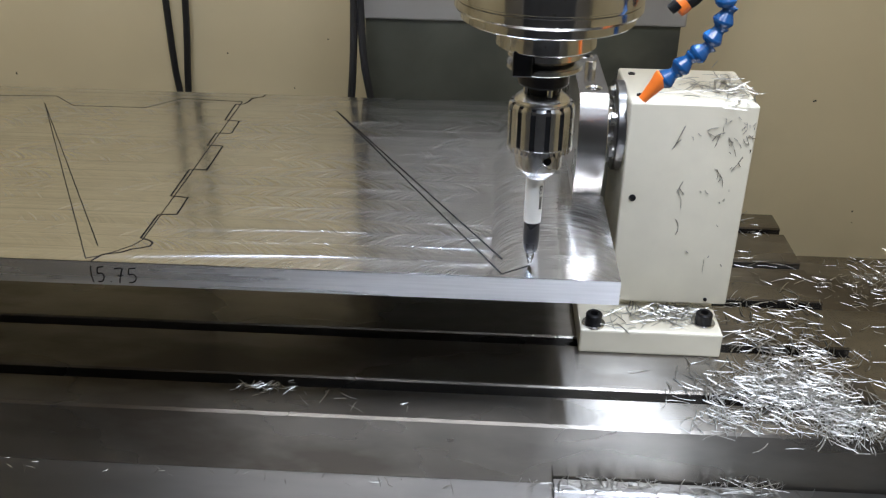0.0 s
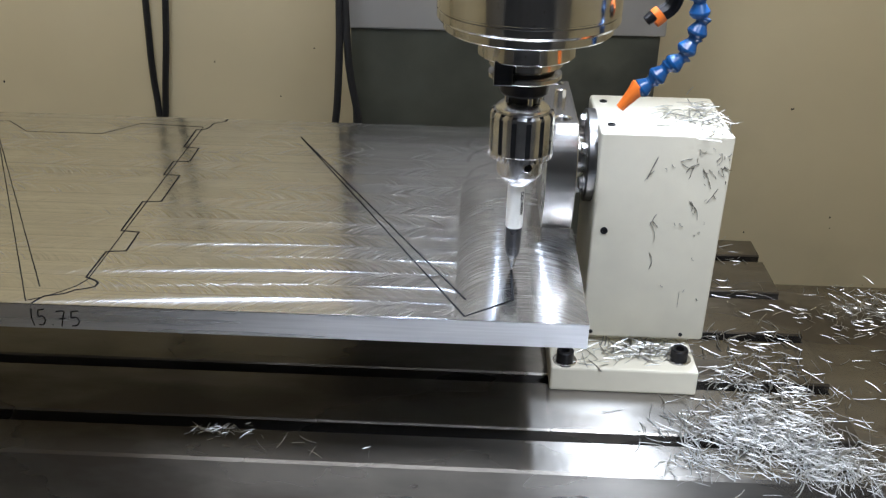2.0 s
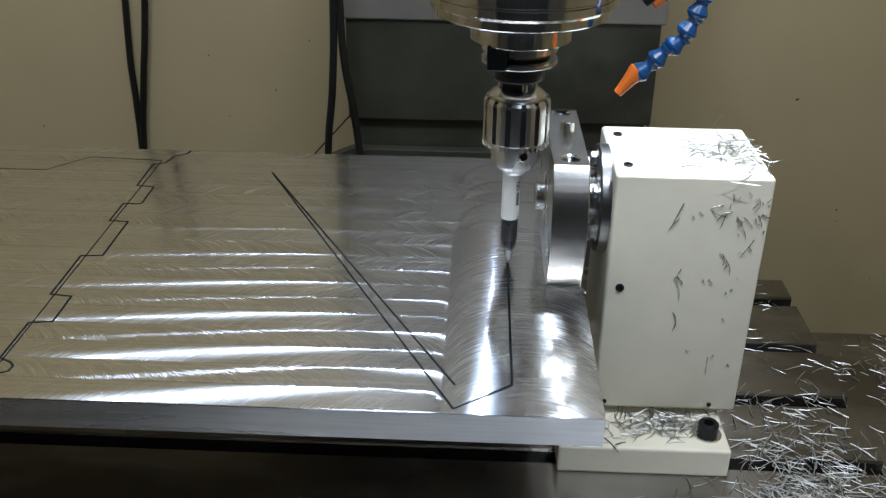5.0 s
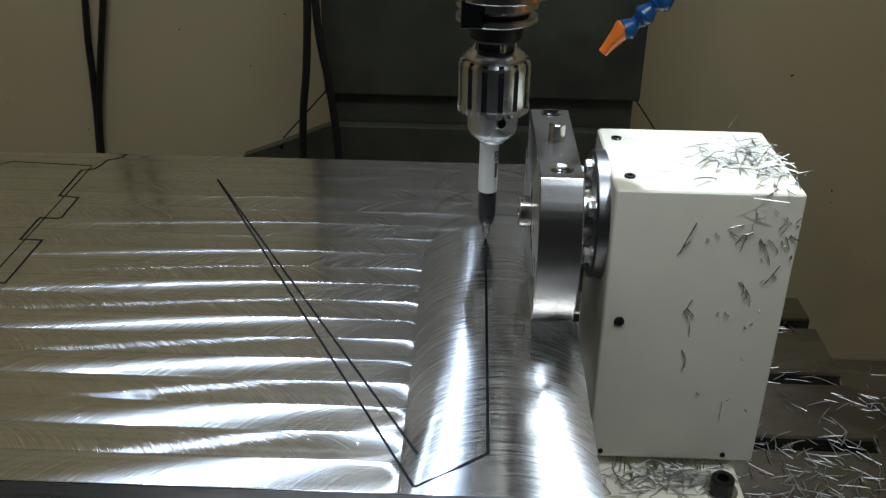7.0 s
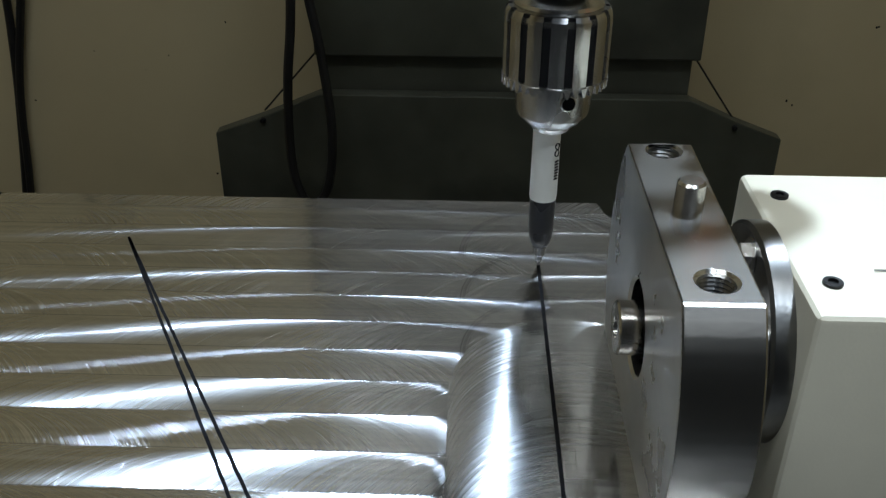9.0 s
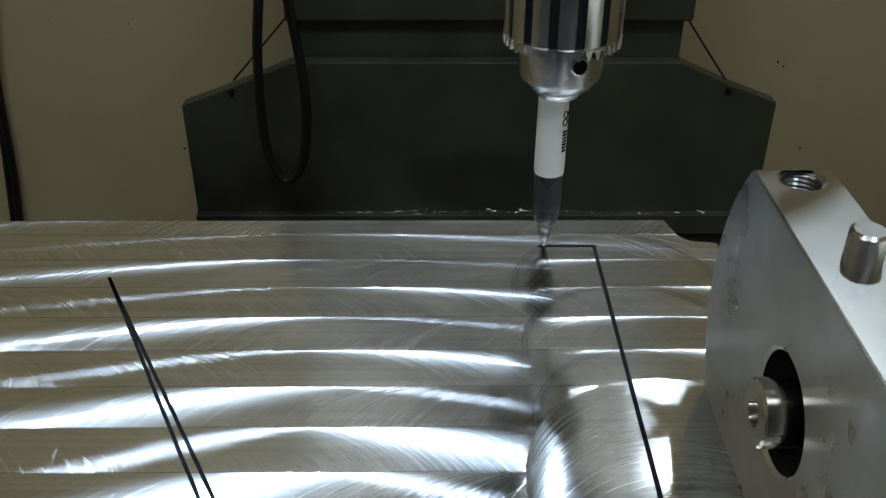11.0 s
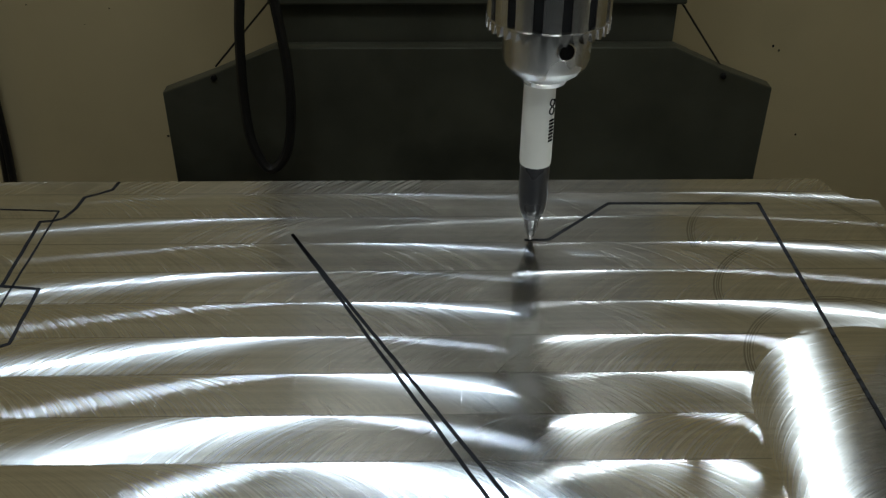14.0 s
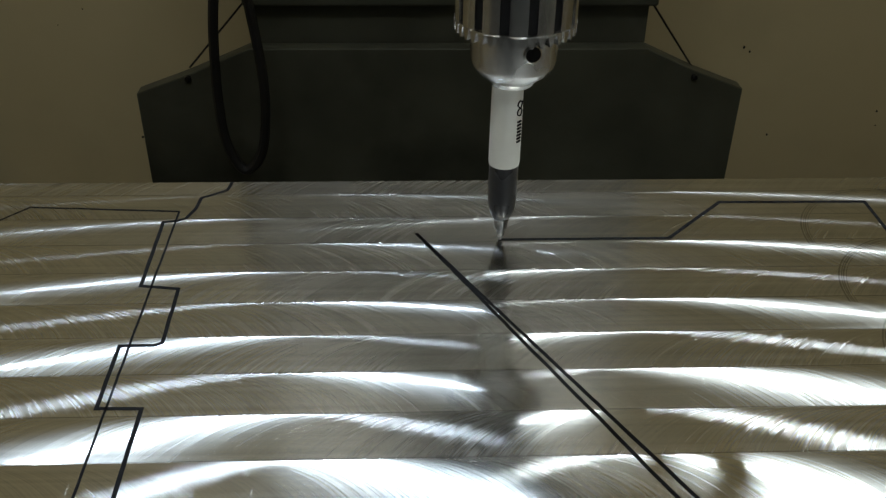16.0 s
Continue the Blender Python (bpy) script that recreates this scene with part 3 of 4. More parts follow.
part("body", lathe([(0, 0.0995), (0.0172, 0.0995), (0.0172, 0.0842), (0.0165, 0.0818), (0.0142, 0.0787), (0.0112, 0.0765), (0.0100, 0.0757), (0.0093, 0.0742), (0.0086, 0.0734), (0.0070, 0.0734), (0, 0.0738)]), CHUCK, chuck)
HOLE_A = radians(-72)
key_dir = Vector((math.cos(HOLE_A), math.sin(HOLE_A), 0))
key_m = Matrix.Translation(key_dir * 0.0168 + Vector((0, 0, 0.0916))) @ key_dir.to_track_quat("Z", "Y").to_matrix().to_4x4()
# no real depth: a black disc paints the shade of the hole
hole = part("key_hole", lathe([(0, 0.0006), (0.0030, 0.0006), (0.0031, 0.0008)], key_m, 20), HOLE_SHADE, chuck, "key hole, its shade painted as a black disc")
part("hole_rim", lathe([(0.0029, 0.0002), (0.0031, 0.0012), (0.0037, 0.0009), (0.0041, -0.0010)], key_m, 24), STEEL, hole)

pen = thing("marker_pen", (0, 0, 0), "white and black marker pen with metal tip held in the chuck", "pen")
part("barrel", lathe([(0, 0.077), (0.0064, 0.077), (0.0065, 0.060), (0.0066, 0.0401), (0.0064, 0.0386), (0, 0.0386)]), WHITE, pen, "white plastic barrel")
part("grip", lathe([(0, 0.0388), (0.0062, 0.0388), (0.0062, 0.0240), (0.0058, 0.0180), (0.0049, 0.0142), (0.0038, 0.0122), (0, 0.0120)]), BARREL, pen, "dark grey grip section")
part("ferrule", lathe([(0, 0.0124), (0.0037, 0.0124), (0.0035, 0.0108), (0.0032, 0.0100), (0.0029, 0.0068), (0.0022, 0.0058), (0.0017, 0.0030), (0.0007, 0.0004), (0, 0.0003)], None, 24), DARK_STEEL_AND_BORE_SHADE, pen, "bare metal tip")
# the printing on the barrel: one looped mark and plain bars below it
mark_a = radians(-42)


def on_barrel(u, h, r=0.00660):
    a = mark_a + u / r
    return Vector((r * math.cos(a), r * math.sin(a), h))


loop = [on_barrel(u, h) for u, h in ((0.0012, 0.0680), (-0.0004, 0.0690), (-0.0014, 0.0672), (0.0004, 0.0655), (0.0014, 0.0640), (0.0002, 0.0624), (-0.0014, 0.0634), (-0.0010, 0.0652), (0.0008, 0.0660), (0.0016, 0.0685))]
part("printed_mark", tube(smooth_path(loop, 5), 0.0003, 6), INK, pen)
for k in range(7):
    h = 0.0598 - 0.0015 * k
    part("printed_bar", tube([on_barrel(u, h) for u in (-0.0012, -0.0004, 0.0004, 0.0012)], 0.00045, 6), INK, pen)

# the spindle runs a hair off the pen's own axis
for ob in (head, holder, chuck):
    ob.location += Vector((0.0015, 0, 0.0017))

# ---- coolant nozzles ----
NY = -0.035
path = smooth_path([(0.0770, NY, 0.1605), (0.0830, NY, 0.1655), (0.0909, NY, 0.1736), (0.1000, NY, 0.1815), (0.1063, NY, 0.1915), (0.1105, NY, 0.2018), (0.1100, NY, 0.2141), (0.1050, NY, 0.2300), (0.098, NY, 0.252), (0.080, NY, 0.268), (0.050, NY, 0.270)], 6)
nozzle = thing("coolant_nozzle", (0.055, NY, 0.27), "blue segmented coolant hose with an orange nozzle", "coolant hose", "coolant hoses")
tip_dir = Vector((0.0105, 0, 0.0140)).normalized()
tip_m = Matrix.Translation((0.0655, NY, 0.1473)) @ tip_dir.to_track_quat("Z", "Y").to_matrix().to_4x4()
part("tip", lathe([(0.0016, 0.001), (0.0030, 0.0), (0.0034, 0.004), (0.0050, 0.0140), (0.0060, 0.0175), (0.0062, 0.0200), (0.0045, 0.0210), (0, 0.021)], tip_m, 24), ORANGE, nozzle, "orange tapered nozzle")
lengths = [0.0]
for a, b in zip(path, path[1:]):
    lengths.append(lengths[-1] + (b - a).length)


def along(s):
    for i in range(len(path) - 1):
        if lengths[i + 1] >= s:
            f = (s - lengths[i]) / (lengths[i + 1] - lengths[i])
            return path[i].lerp(path[i + 1], f), (path[i + 1] - path[i]).normalized()
    return path[-1], (path[-1] - path[-2]).normalized()


seg = 0.0128
for k in range(int(lengths[-1] / seg)):
    p, d = along(k * seg)
    m = Matrix.Translation(p) @ d.to_track_quat("Z", "Y").to_matrix().to_4x4()
    part("segment", lathe([(0, -0.0012), (0.0050, -0.0012), (0.0066, 0.0010), (0.0068, 0.0026), (0.0050, 0.0060), (0.0040, 0.0078), (0.0040, 0.0092), (0.0052, 0.0112), (0.0052, 0.0122), (0, 0.0122)], m, 20), BLUE, nozzle)
second = thing("coolant_nozzle", (0.058, -0.018, 0.266), "short coolant jet with an orange ring and black elbow", "coolant hose", "coolant hoses")
m2 = Matrix.Translation((0.0820, -0.02, 0.2025)) @ Vector((0.5, 0.1, 0.45)).normalized().to_track_quat("Z", "Y").to_matrix().to_4x4()
part("tip", lathe([(0.0020, 0.001), (0.0036, 0.0), (0.0040, 0.006), (0, 0.006)], m2 @ pose(-0.003, 0.004, -0.002), 16), OXIDE, second)
part("ring", lathe([(0, 0.002), (0.0058, 0.002), (0.0062, 0.005), (0.0062, 0.009), (0, 0.009)], m2, 20), ORANGE, second, "orange ring")
part("elbow", tube(smooth_path([m2 @ Vector((0, 0, 0.008)), m2 @ Vector((0, 0, 0.02)), (0.100, -0.018, 0.245), (0.088, -0.018, 0.262), (0.055, -0.018, 0.266)], 6), 0.0056), OXIDE, second, "black elbow")

# ---- table ----
table = thing("machine_table", (-0.4, 0.2, -0.9), "dark stained cast-iron machine table with T-slots", "machine table", moves=True)
SLOTS = (0.047, 0.130, 0.216, 0.301, 0.387)
FRONT, BACK, RIGHT = -0.001, 0.434, 0.318
prof = [(FRONT, -0.214), (FRONT, TOP - 0.0022), (FRONT + 0.0022, TOP)]
for s in SLOTS:
    prof += [(s - 0.0087, TOP), (s - 0.007, TOP - 0.0015), (s - 0.007, TOP - 0.022), (s - 0.012, TOP - 0.022), (s - 0.012, TOP - 0.034), (s + 0.012, TOP - 0.034), (s + 0.012, TOP - 0.022), (s + 0.007, TOP - 0.022), (s + 0.007, TOP - 0.0015), (s + 0.0087, TOP)]
prof += [(BACK - 0.0015, TOP), (BACK, TOP - 0.0015), (BACK, -0.214)]
part("slotted_top", prism(prof, 0, -1.15, RIGHT), TABLE, table, smooth=20)
part("saddle", box(-1.15, 0.9, -0.30, 0.4300, -0.26, -0.2145, 0.002), LEDGE, table, "worn bright steel saddle cover below the table")
part("apron", box(-1.1, 0.85, -0.29, 0.42, -0.899, -0.26, 0.002), DARK, table)
part("rail_strip", box(0.032, 0.85, -0.020, -0.003, -0.2145, -0.206, 0.001), LEDGE, table, "short raised steel strip")
part("end_tray", box(RIGHT + 0.001, 0.78, -0.05, 0.347, -0.2144, TOP - 0.010, 0.002), TABLE, table, "flat brown-grey end cover beside the slots")

# ---- rotary unit ----
unit = thing("rotary_unit", (0.14, 0.2, TOP), "cream painted rotary table housing bolted to the machine table", "rotary table", moves=True)
HX0, HX1, HY0, HY1, HZ0, HZ1 = 0.0870, 0.1990, 0.1530, 0.2560, -0.1180, 0.0823
part("housing", box(HX0, HX1, HY0, HY1, HZ0, HZ1, 0.003, 3), CREAM, unit)
part("pedestal", box(0.094, 0.188, 0.164, 0.25, TOP + 0.02, HZ0 + 0.004), CREAM, unit)
part("base", box(0.0575, 0.1895, 0.1120, 0.300, TOP, TOP + 0.0250, 0.002, 2), CREAM, unit, "cream painted base flange")


def socket_screw(name, m, r, h, parent, mat=OXIDE):
    s = part(name, lathe([(0, h * 0.35), (r * 0.5, h * 0.35), (r * 0.52, h * 0.98), (r * 0.88, h), (r, h * 0.88), (r, 0), (0, 0)], m, 24), mat, parent)
    return s


for x, y in ((0.0705, 0.1235), (0.1745, 0.1325)):
    ring = part("washer", lathe([(0, 0.0022), (0.0105, 0.0022), (0.0110, 0.0015), (0.0110, 0), (0, 0)], pose(x, y, TOP + 0.0248), 24), STEEL, unit)
    socket_screw("bolt", pose(x, y, TOP + 0.0268), 0.0078, 0.010, ring)
for x, z, r in ((0.0978, -0.0080, 0.0032), (0.0955, -0.1120, 0.0018), (0.1780, -0.1120, 0.0018)):
    socket_screw("screw", pose(x, HY0 + 0.0004, z, 90), r, 0.0016, unit)
for x, y in ((0.0978, 0.1727), (0.0975, 0.2352)):
    socket_screw("screw", pose(x, y, HZ1 - 0.0004), 0.0034, 0.0016, unit)
AX = (0.2000, 0.0440)  # rotary axis: y, z
side = pose(0, AX[0], AX[1], 0, 90, 0)
part("face_plate", lathe([(0, 0.079), (0.040, 0.079), (0.0415, 0.0802), (0.0415, 0.0872), (0, 0.0872)], side), DARK_STEEL_AND_BORE_SHADE, unit, "dark steel face plate")
part("hub", lathe([(0, 0.066), (0.0215, 0.066), (0.0215, 0.0795), (0, 0.0795)], side), STEEL, unit)
for k in range(6):
    a = math.pi / 6 + k * math.pi / 3
    m = pose(0.0795, AX[0] + 0.032 * math.cos(a), AX[1] + 0.032 * math.sin(a), 0, -90, 0)
    b = lathe([(0, 0.0058), (0.0050, 0.0058), (0.0056, 0.0050), (0.0056, 0.0), (0, 0)], m, 6)
    part("hex_bolt", join(b, lathe([(0, 0.0012), (0.0072, 0.0012), (0.0072, 0), (0, 0)], m, 20)), STEEL, unit)

# ---- round fixture plate on the rotary axis ----
fixture = thing("fixture_disc", (0.054, 0.2, -0.03), "thick round aluminium fixture plate with flat drilled top and dowel", "fixture", moves=True)
DX0, DX1, DR, DTOP = 0.0412, 0.0668, 0.0760, 0.0935


def disc_profile(r, flat, n=72):
    pts = []
    a0 = math.asin((flat - AX[1]) / r)
    for i in range(n + 1):
        a = math.pi - a0 + (math.pi + 2 * a0) * i / n
        pts.append((AX[0] + r * math.cos(a), AX[1] + r * math.sin(a)))
    return pts


HOLES = (0.1553, 0.2511)


def drilled_disc():
    """The disc with two holes let into its flat top."""
    bm = prism(disc_profile(DR, DTOP), 0, DX0, DX1, 0.0008)
    bm.normal_update()
    top = max((f for f in bm.faces if f.normal.z > 0.99), key=lambda f: f.calc_area())
    edges = list(top.edges)
    bmesh.ops.delete(bm, geom=[top], context="FACES_ONLY")
    for y in HOLES:
        ring = [bm.verts.new((0.0546 + 0.0074 * math.cos(math.pi * k / 14), y + 0.0074 * math.sin(math.pi * k / 14), DTOP)) for k in range(28)]
        edges += [bm.edges.new((ring[k], ring[(k + 1) % 28])) for k in range(28)]
    bmesh.ops.triangle_fill(bm, use_beauty=True, edges=edges, normal=(0, 0, 1))
    bm.normal_update()
    front = max((f for f in bm.faces if f.normal.x < -0.99), key=lambda f: f.calc_area())
    edges = list(front.edges)
    bmesh.ops.delete(bm, geom=[front], context="FACES_ONLY")
    ring = [bm.verts.new((DX0, AX[0] + 0.0196 * math.cos(math.pi * k / 24), AX[1] + 0.0196 * math.sin(math.pi * k / 24))) for k in range(48)]
    edges += [bm.edges.new((ring[k], ring[(k + 1) % 48])) for k in range(48)]
    bmesh.ops.triangle_fill(bm, use_beauty=True, edges=edges, normal=(-1, 0, 0))
    return bm


disc = part("disc", drilled_disc(), ALU_TURNED, fixture, smooth=10)
disc.data.materials.append(ALU)
for face in disc.data.polygons:
    face.material_index = 0 if abs(face.normal.x) > 0.9 else 1
for y in HOLES:
    h = pose(0.0546, y, DTOP)
    wall = [(0.0062, -0.0012)]
    for k in range(9):
        wall += [(0.0054, -0.0018 - 0.0016 * k), (0.0061, -0.0026 - 0.0016 * k)]
    # aluminium bore; the dark tone paints the shade down in it
    bore = part("threaded_hole", lathe(wall + [(0.0, -0.0165)], h, 28), DARK_STEEL_AND_BORE_SHADE, fixture, "threaded hole with its inner shade painted dark", smooth=0)
    part("hole_chamfer", lathe([(0.0074, 0.0), (0.0062, -0.0012)], h, 28), ALU_EDGE, bore)
part("dowel", lathe([(0, 0.0112), (0.0042, 0.0112), (0.0051, 0.0103), (0.0053, 0.0), (0, 0)], pose(0.0552, 0.2045, DTOP - 0.001), 28), STEEL, fixture, "round steel dowel")
cface = pose(DX0, AX[0], AX[1], 0, -90, 0)
# aluminium pocket, coloured dark to stand for the shade inside
pocket = part("counterbore", lathe([(0.0184, -0.0011), (0.0184, -0.0140), (0, -0.0140)], cface, 48), DARK_STEEL_AND_BORE_SHADE, fixture, "counterbore sunk into the disc, its shade painted dark")
part("bore_rim", lathe([(0.0196, 0.0), (0.0184, -0.0011)], cface, 48), ALU_EDGE, pocket)
part("centre_screw", lathe([(0, 0.0015), (0.0026, 0.0015), (0.0040, 0.0050), (0.0043, 0.0074), (0.0097, 0.0075), (0.0104, 0.0067), (0.0104, -0.0140), (0, -0.0140)], cface, 32), STEEL, fixture, "socket head screw in the centre")
for k in range(4):
    a = math.pi / 4 + k * math.pi / 2
    socket_screw("small_screw", cface @ pose(0.0145 * math.cos(a), 0.0145 * math.sin(a), -0.0140), 0.0028, 0.0022, fixture, STEEL)

# ---- the milled plate ----
workpiece = thing("aluminium_plate", (-0.3, 0.18, -0.0205), "thick face-milled aluminium plate with black marker outlines", "metal plate", moves=True)
EDGE = [(0.0682, -0.0181), (0.0688, 0.1375), (0.0416, 0.1390), (0.0416, 0.2620), (0.0590, 0.3143), (0.0712, 0.3420), (0.0712, 0.3630), (0.0580, 0.3655), (0.0545, 0.3700), (0.0508, 0.3838), (-0.78, 0.3838), (-0.78, -0.0181)]
PITCH, FIRST = 0.0216, 0.0040


def pass_height(x, y):
    """Height of the milled face: shallow dished passes along x, and across the end along y."""
    k = math.floor((y - FIRST) / PITCH)
    u = (y - FIRST) / PITCH - k
    dish = 0.00004 + 0.00002 * math.sin(k * 2.3 + 1.0)
    lean = 0.00003 * math.sin(k * 5.1 + 0.4) - 0.00002
    z = -dish * 4 * u * (1 - u) + lean * (u - 0.5)
    w = x - 0.0235
    if x > -0.029 and y < 0.215 + math.sqrt(max(0.0, 0.00276 - w * w)):
        q = w / 0.0525
        z = -0.00016 + 0.00006 * q * q
    return z


XMAX = [(-0.0181, 0.0682), (0.1375, 0.0688), (0.1388, 0.0416), (0.2620, 0.0416), (0.3143, 0.0590), (0.3420, 0.0712), (0.3630, 0.0712), (0.3650, 0.0590), (0.3700, 0.0545), (0.3838, 0.0508)]


def plate_top():
    bm = bmesh.new()
    ys = {-0.0181, 0.3838} | {round(y, 5) for y, _ in XMAX}
    n = 9
    y = FIRST - 2 * PITCH
    while y < 0.3838:
        for i in range(n):
            v = y + PITCH * (0.015 + 0.97 * i / (n - 1))
            if -0.0177 < v < 0.3834 and all(abs(v - c) > 0.0004 for c, _ in XMAX):
                ys.add(round(v, 5))
        y += PITCH
    ys = sorted(ys)
    base = [-0.78 + 0.03 * i for i in range(25)]
    rows = []
    for y in ys:
        lim = float(np.interp(y, [a for a, _ in XMAX], [b for _, b in XMAX]))
        xs = base + [-0.0345, -0.0295, -0.0288] + [-0.0288 + (lim + 0.0288) * i / 36 for i in range(1, 37)]
        rows.append([bm.verts.new((x, y, pass_height(x, y))) for x in xs])
    for a, b in zip(rows, rows[1:]):
        for i in range(len(a) - 1):
            bm.faces.new((a[i], a[i + 1], b[i + 1], b[i]))
    return bm


core = prism([(x, y) for x, y in EDGE], 2, -0.0205, -0.0007)
part("slab", core, ALU_EDGE, workpiece, "bright sawn edges", smooth=20)
part("milled_face", plate_top(), ALU_MILLED, workpiece, smooth=60)


def strip(points, width=0.0012, z=0.00012):
    """A flat ink line along a path."""
    bm = bmesh.new()
    pts = [Vector((x, y, 0)) for x, y in points]
    rows = []
    for i, p in enumerate(pts):
        d0 = (p - pts[i - 1]).normalized() if i else (pts[1] - p).normalized()
        d1 = (pts[i + 1] - p).normalized() if i + 1 < len(pts) else d0
        d = (d0 + d1)
        d = d.normalized() if d.length > 0.3 else d0
        k = 1 / max(0.5, d.dot(d0))
        nrm = Vector((-d.y, d.x, 0)) * width / 2 * k
        rows.append([bm.verts.new(p + nrm + Vector((0, 0, z))), bm.verts.new(p - nrm + Vector((0, 0, z))), bm.verts.new(p - nrm + Vector((0, 0, z - 0.0009))), bm.verts.new(p + nrm + Vector((0, 0, z - 0.0009)))])
    for a, b in zip(rows, rows[1:]):
        for i in range(4):
            bm.faces.new((a[i], a[(i + 1) % 4], b[(i + 1) % 4], b[i]))
    bm.faces.new(rows[0]), bm.faces.new(rows[-1])
    bmesh.ops.recalc_face_normals(bm, faces=bm.faces[:])
    return bm


def wavy(points, amp=0.00012, step=0.006):
    out = []
    for (x0, y0), (x1, y1) in zip(points, points[1:]):
        n = max(1, int(math.hypot(x1 - x0, y1 - y0) / step))
        for i in range(n):
            f = i / n
            j = amp if i else 0
            out.append((x0 + (x1 - x0) * f + random.uniform(-j, j), y0 + (y1 - y0) * f + random.uniform(-j, j)))
    return out + [points[-1]]


STEPS = [(-0.2894, 0.3836), (-0.2905, 0.3759), (-0.2960, 0.3720), (-0.3016, 0.3687), (-0.3025, 0.3588), (-0.3053, 0.3503), (-0.3090, 0.3480), (-0.3150, 0.3470), (-0.3138, 0.2973), (-0.2980, 0.2950), (-0.2972, 0.2602), (-0.3000, 0.2585), (-0.3128, 0.2586), (-0.3124, 0.2244), (-0.2968, 0.2240), (-0.2962, 0.1640), (-0.3126, 0.1625), (-0.3116, 0.1040), (-0.2958, 0.1020), (-0.2952, 0.0680), (-0.3107, 0.0655), (-0.3107, 0.0232), (-0.3020, 0.0190), (-0.2985, 0.0150), (-0.2990, 0.0095), (-0.3040, 0.0065), (-0.3115, 0.0035), (-0.3175, -0.0023), (-0.3307, -0.0069), (-0.3355, -0.0175)]
for pts, w in (
    (STEPS, 0.0015),
    ([(-0.3096, 0.3564), (-0.3082, 0.0203), (-0.3130, 0.0095), (-0.3221, -0.0005), (-0.3314, -0.0086), (-0.3413, -0.0140), (-0.5235, 0.3320)], 0.0009),
    ([(-0.5235, 0.3320), (-0.3398, 0.0071)], 0.0009),
    ([(-0.3096, 0.3564), (-0.3790, 0.3612), (-0.4090, 0.3270), (-0.4887, 0.3262), (-0.5200, 0.3560), (-0.5850, 0.3520), (-0.70, 0.3520)], 0.0009),
    ([(-0.2004, 0.3357), (-0.0212, -0.0133)], 0.0014),
    ([(-0.2004, 0.3357), (-0.0209, 0.0106)], 0.0014),
    ([(-0.0212, -0.0133), (0.0, 0.0020)], 0.0010),
):
    part("marker_line", strip(wavy(pts), w), INK, workpiece, "black marker line", smooth=0)

STROKES = (
    [(0.05, 1.0), (0.0, 0.5), (0.06, 0.0)],
    [(0.62, 0.98), (0.34, 0.92)], [(0.34, 0.92), (0.30, 0.55), (0.48, 0.58), (0.58, 0.36), (0.46, 0.08), (0.26, 0.06)],
    [(0.86, 0.10), (0.89, 0.06)],
    [(1.10, 0.86), (1.34, 0.92), (1.48, 0.88)], [(1.48, 0.88), (1.36, 0.50), (1.26, 0.02)], [(1.20, 0.46), (1.48, 0.50)],
    [(2.10, 0.96), (1.78, 0.90)], [(1.78, 0.90), (1.74, 0.55), (1.94, 0.58), (2.06, 0.36), (1.92, 0.10), (1.70, 0.06)],
)


def figures():
    """15.75 written by hand with a marker on the front edge."""
    bm = bmesh.new()
    for line in STROKES:
        pts = smooth_path([(-0.3372 + 0.0170 * u, -0.0181, -0.0187 + 0.0145 * v) for u, v in line], 5)
        join(bm, tube(pts, 0.00055, 6))
    bmesh.ops.transform(bm, verts=bm.verts, matrix=Matrix.Translation((0, -0.0181, 0)) @ Matrix.Diagonal((1, 0.25, 1, 1)) @ Matrix.Translation((0, 0.0181, 0)))
    return bm


part("figures", figures(), INK, workpiece, "hand-written black figures 15.75 on the edge")


# ---- chips ----
def sliver(rng, length, width, curl):
    """One thin curved chip as rows of corner points about the origin."""
    n = 4
    rows = []
    bend = rng.uniform(-curl, curl)
    lift = rng.uniform(-0.35, 0.35) * curl
    p, a, e = Vector((0, 0, 0)), rng.uniform(0, 2 * math.pi), rng.uniform(-0.15, 0.30)
    for i in range(n + 1):
        w = width * (0.45 + 0.55 * math.sin(math.pi * (0.15 + 0.7 * i / n)))
        s = Vector((-math.sin(a), math.cos(a), 0)) * w / 2
        rows.append((p + s, p - s, p + Vector((0, 0, w * 0.5))))
        p = p + Vector((math.cos(a) * math.cos(e), math.sin(a) * math.cos(e), math.sin(e))) * length / n
        a += bend / n
        e += lift / n
    low = min(v.z for r in rows for v in r)
    mid = (rows[0][0] + rows[-1][0]) / 2
    return [[Vector((v.x - mid.x, v.y - mid.y, v.z - low)) for v in r] for r in rows]


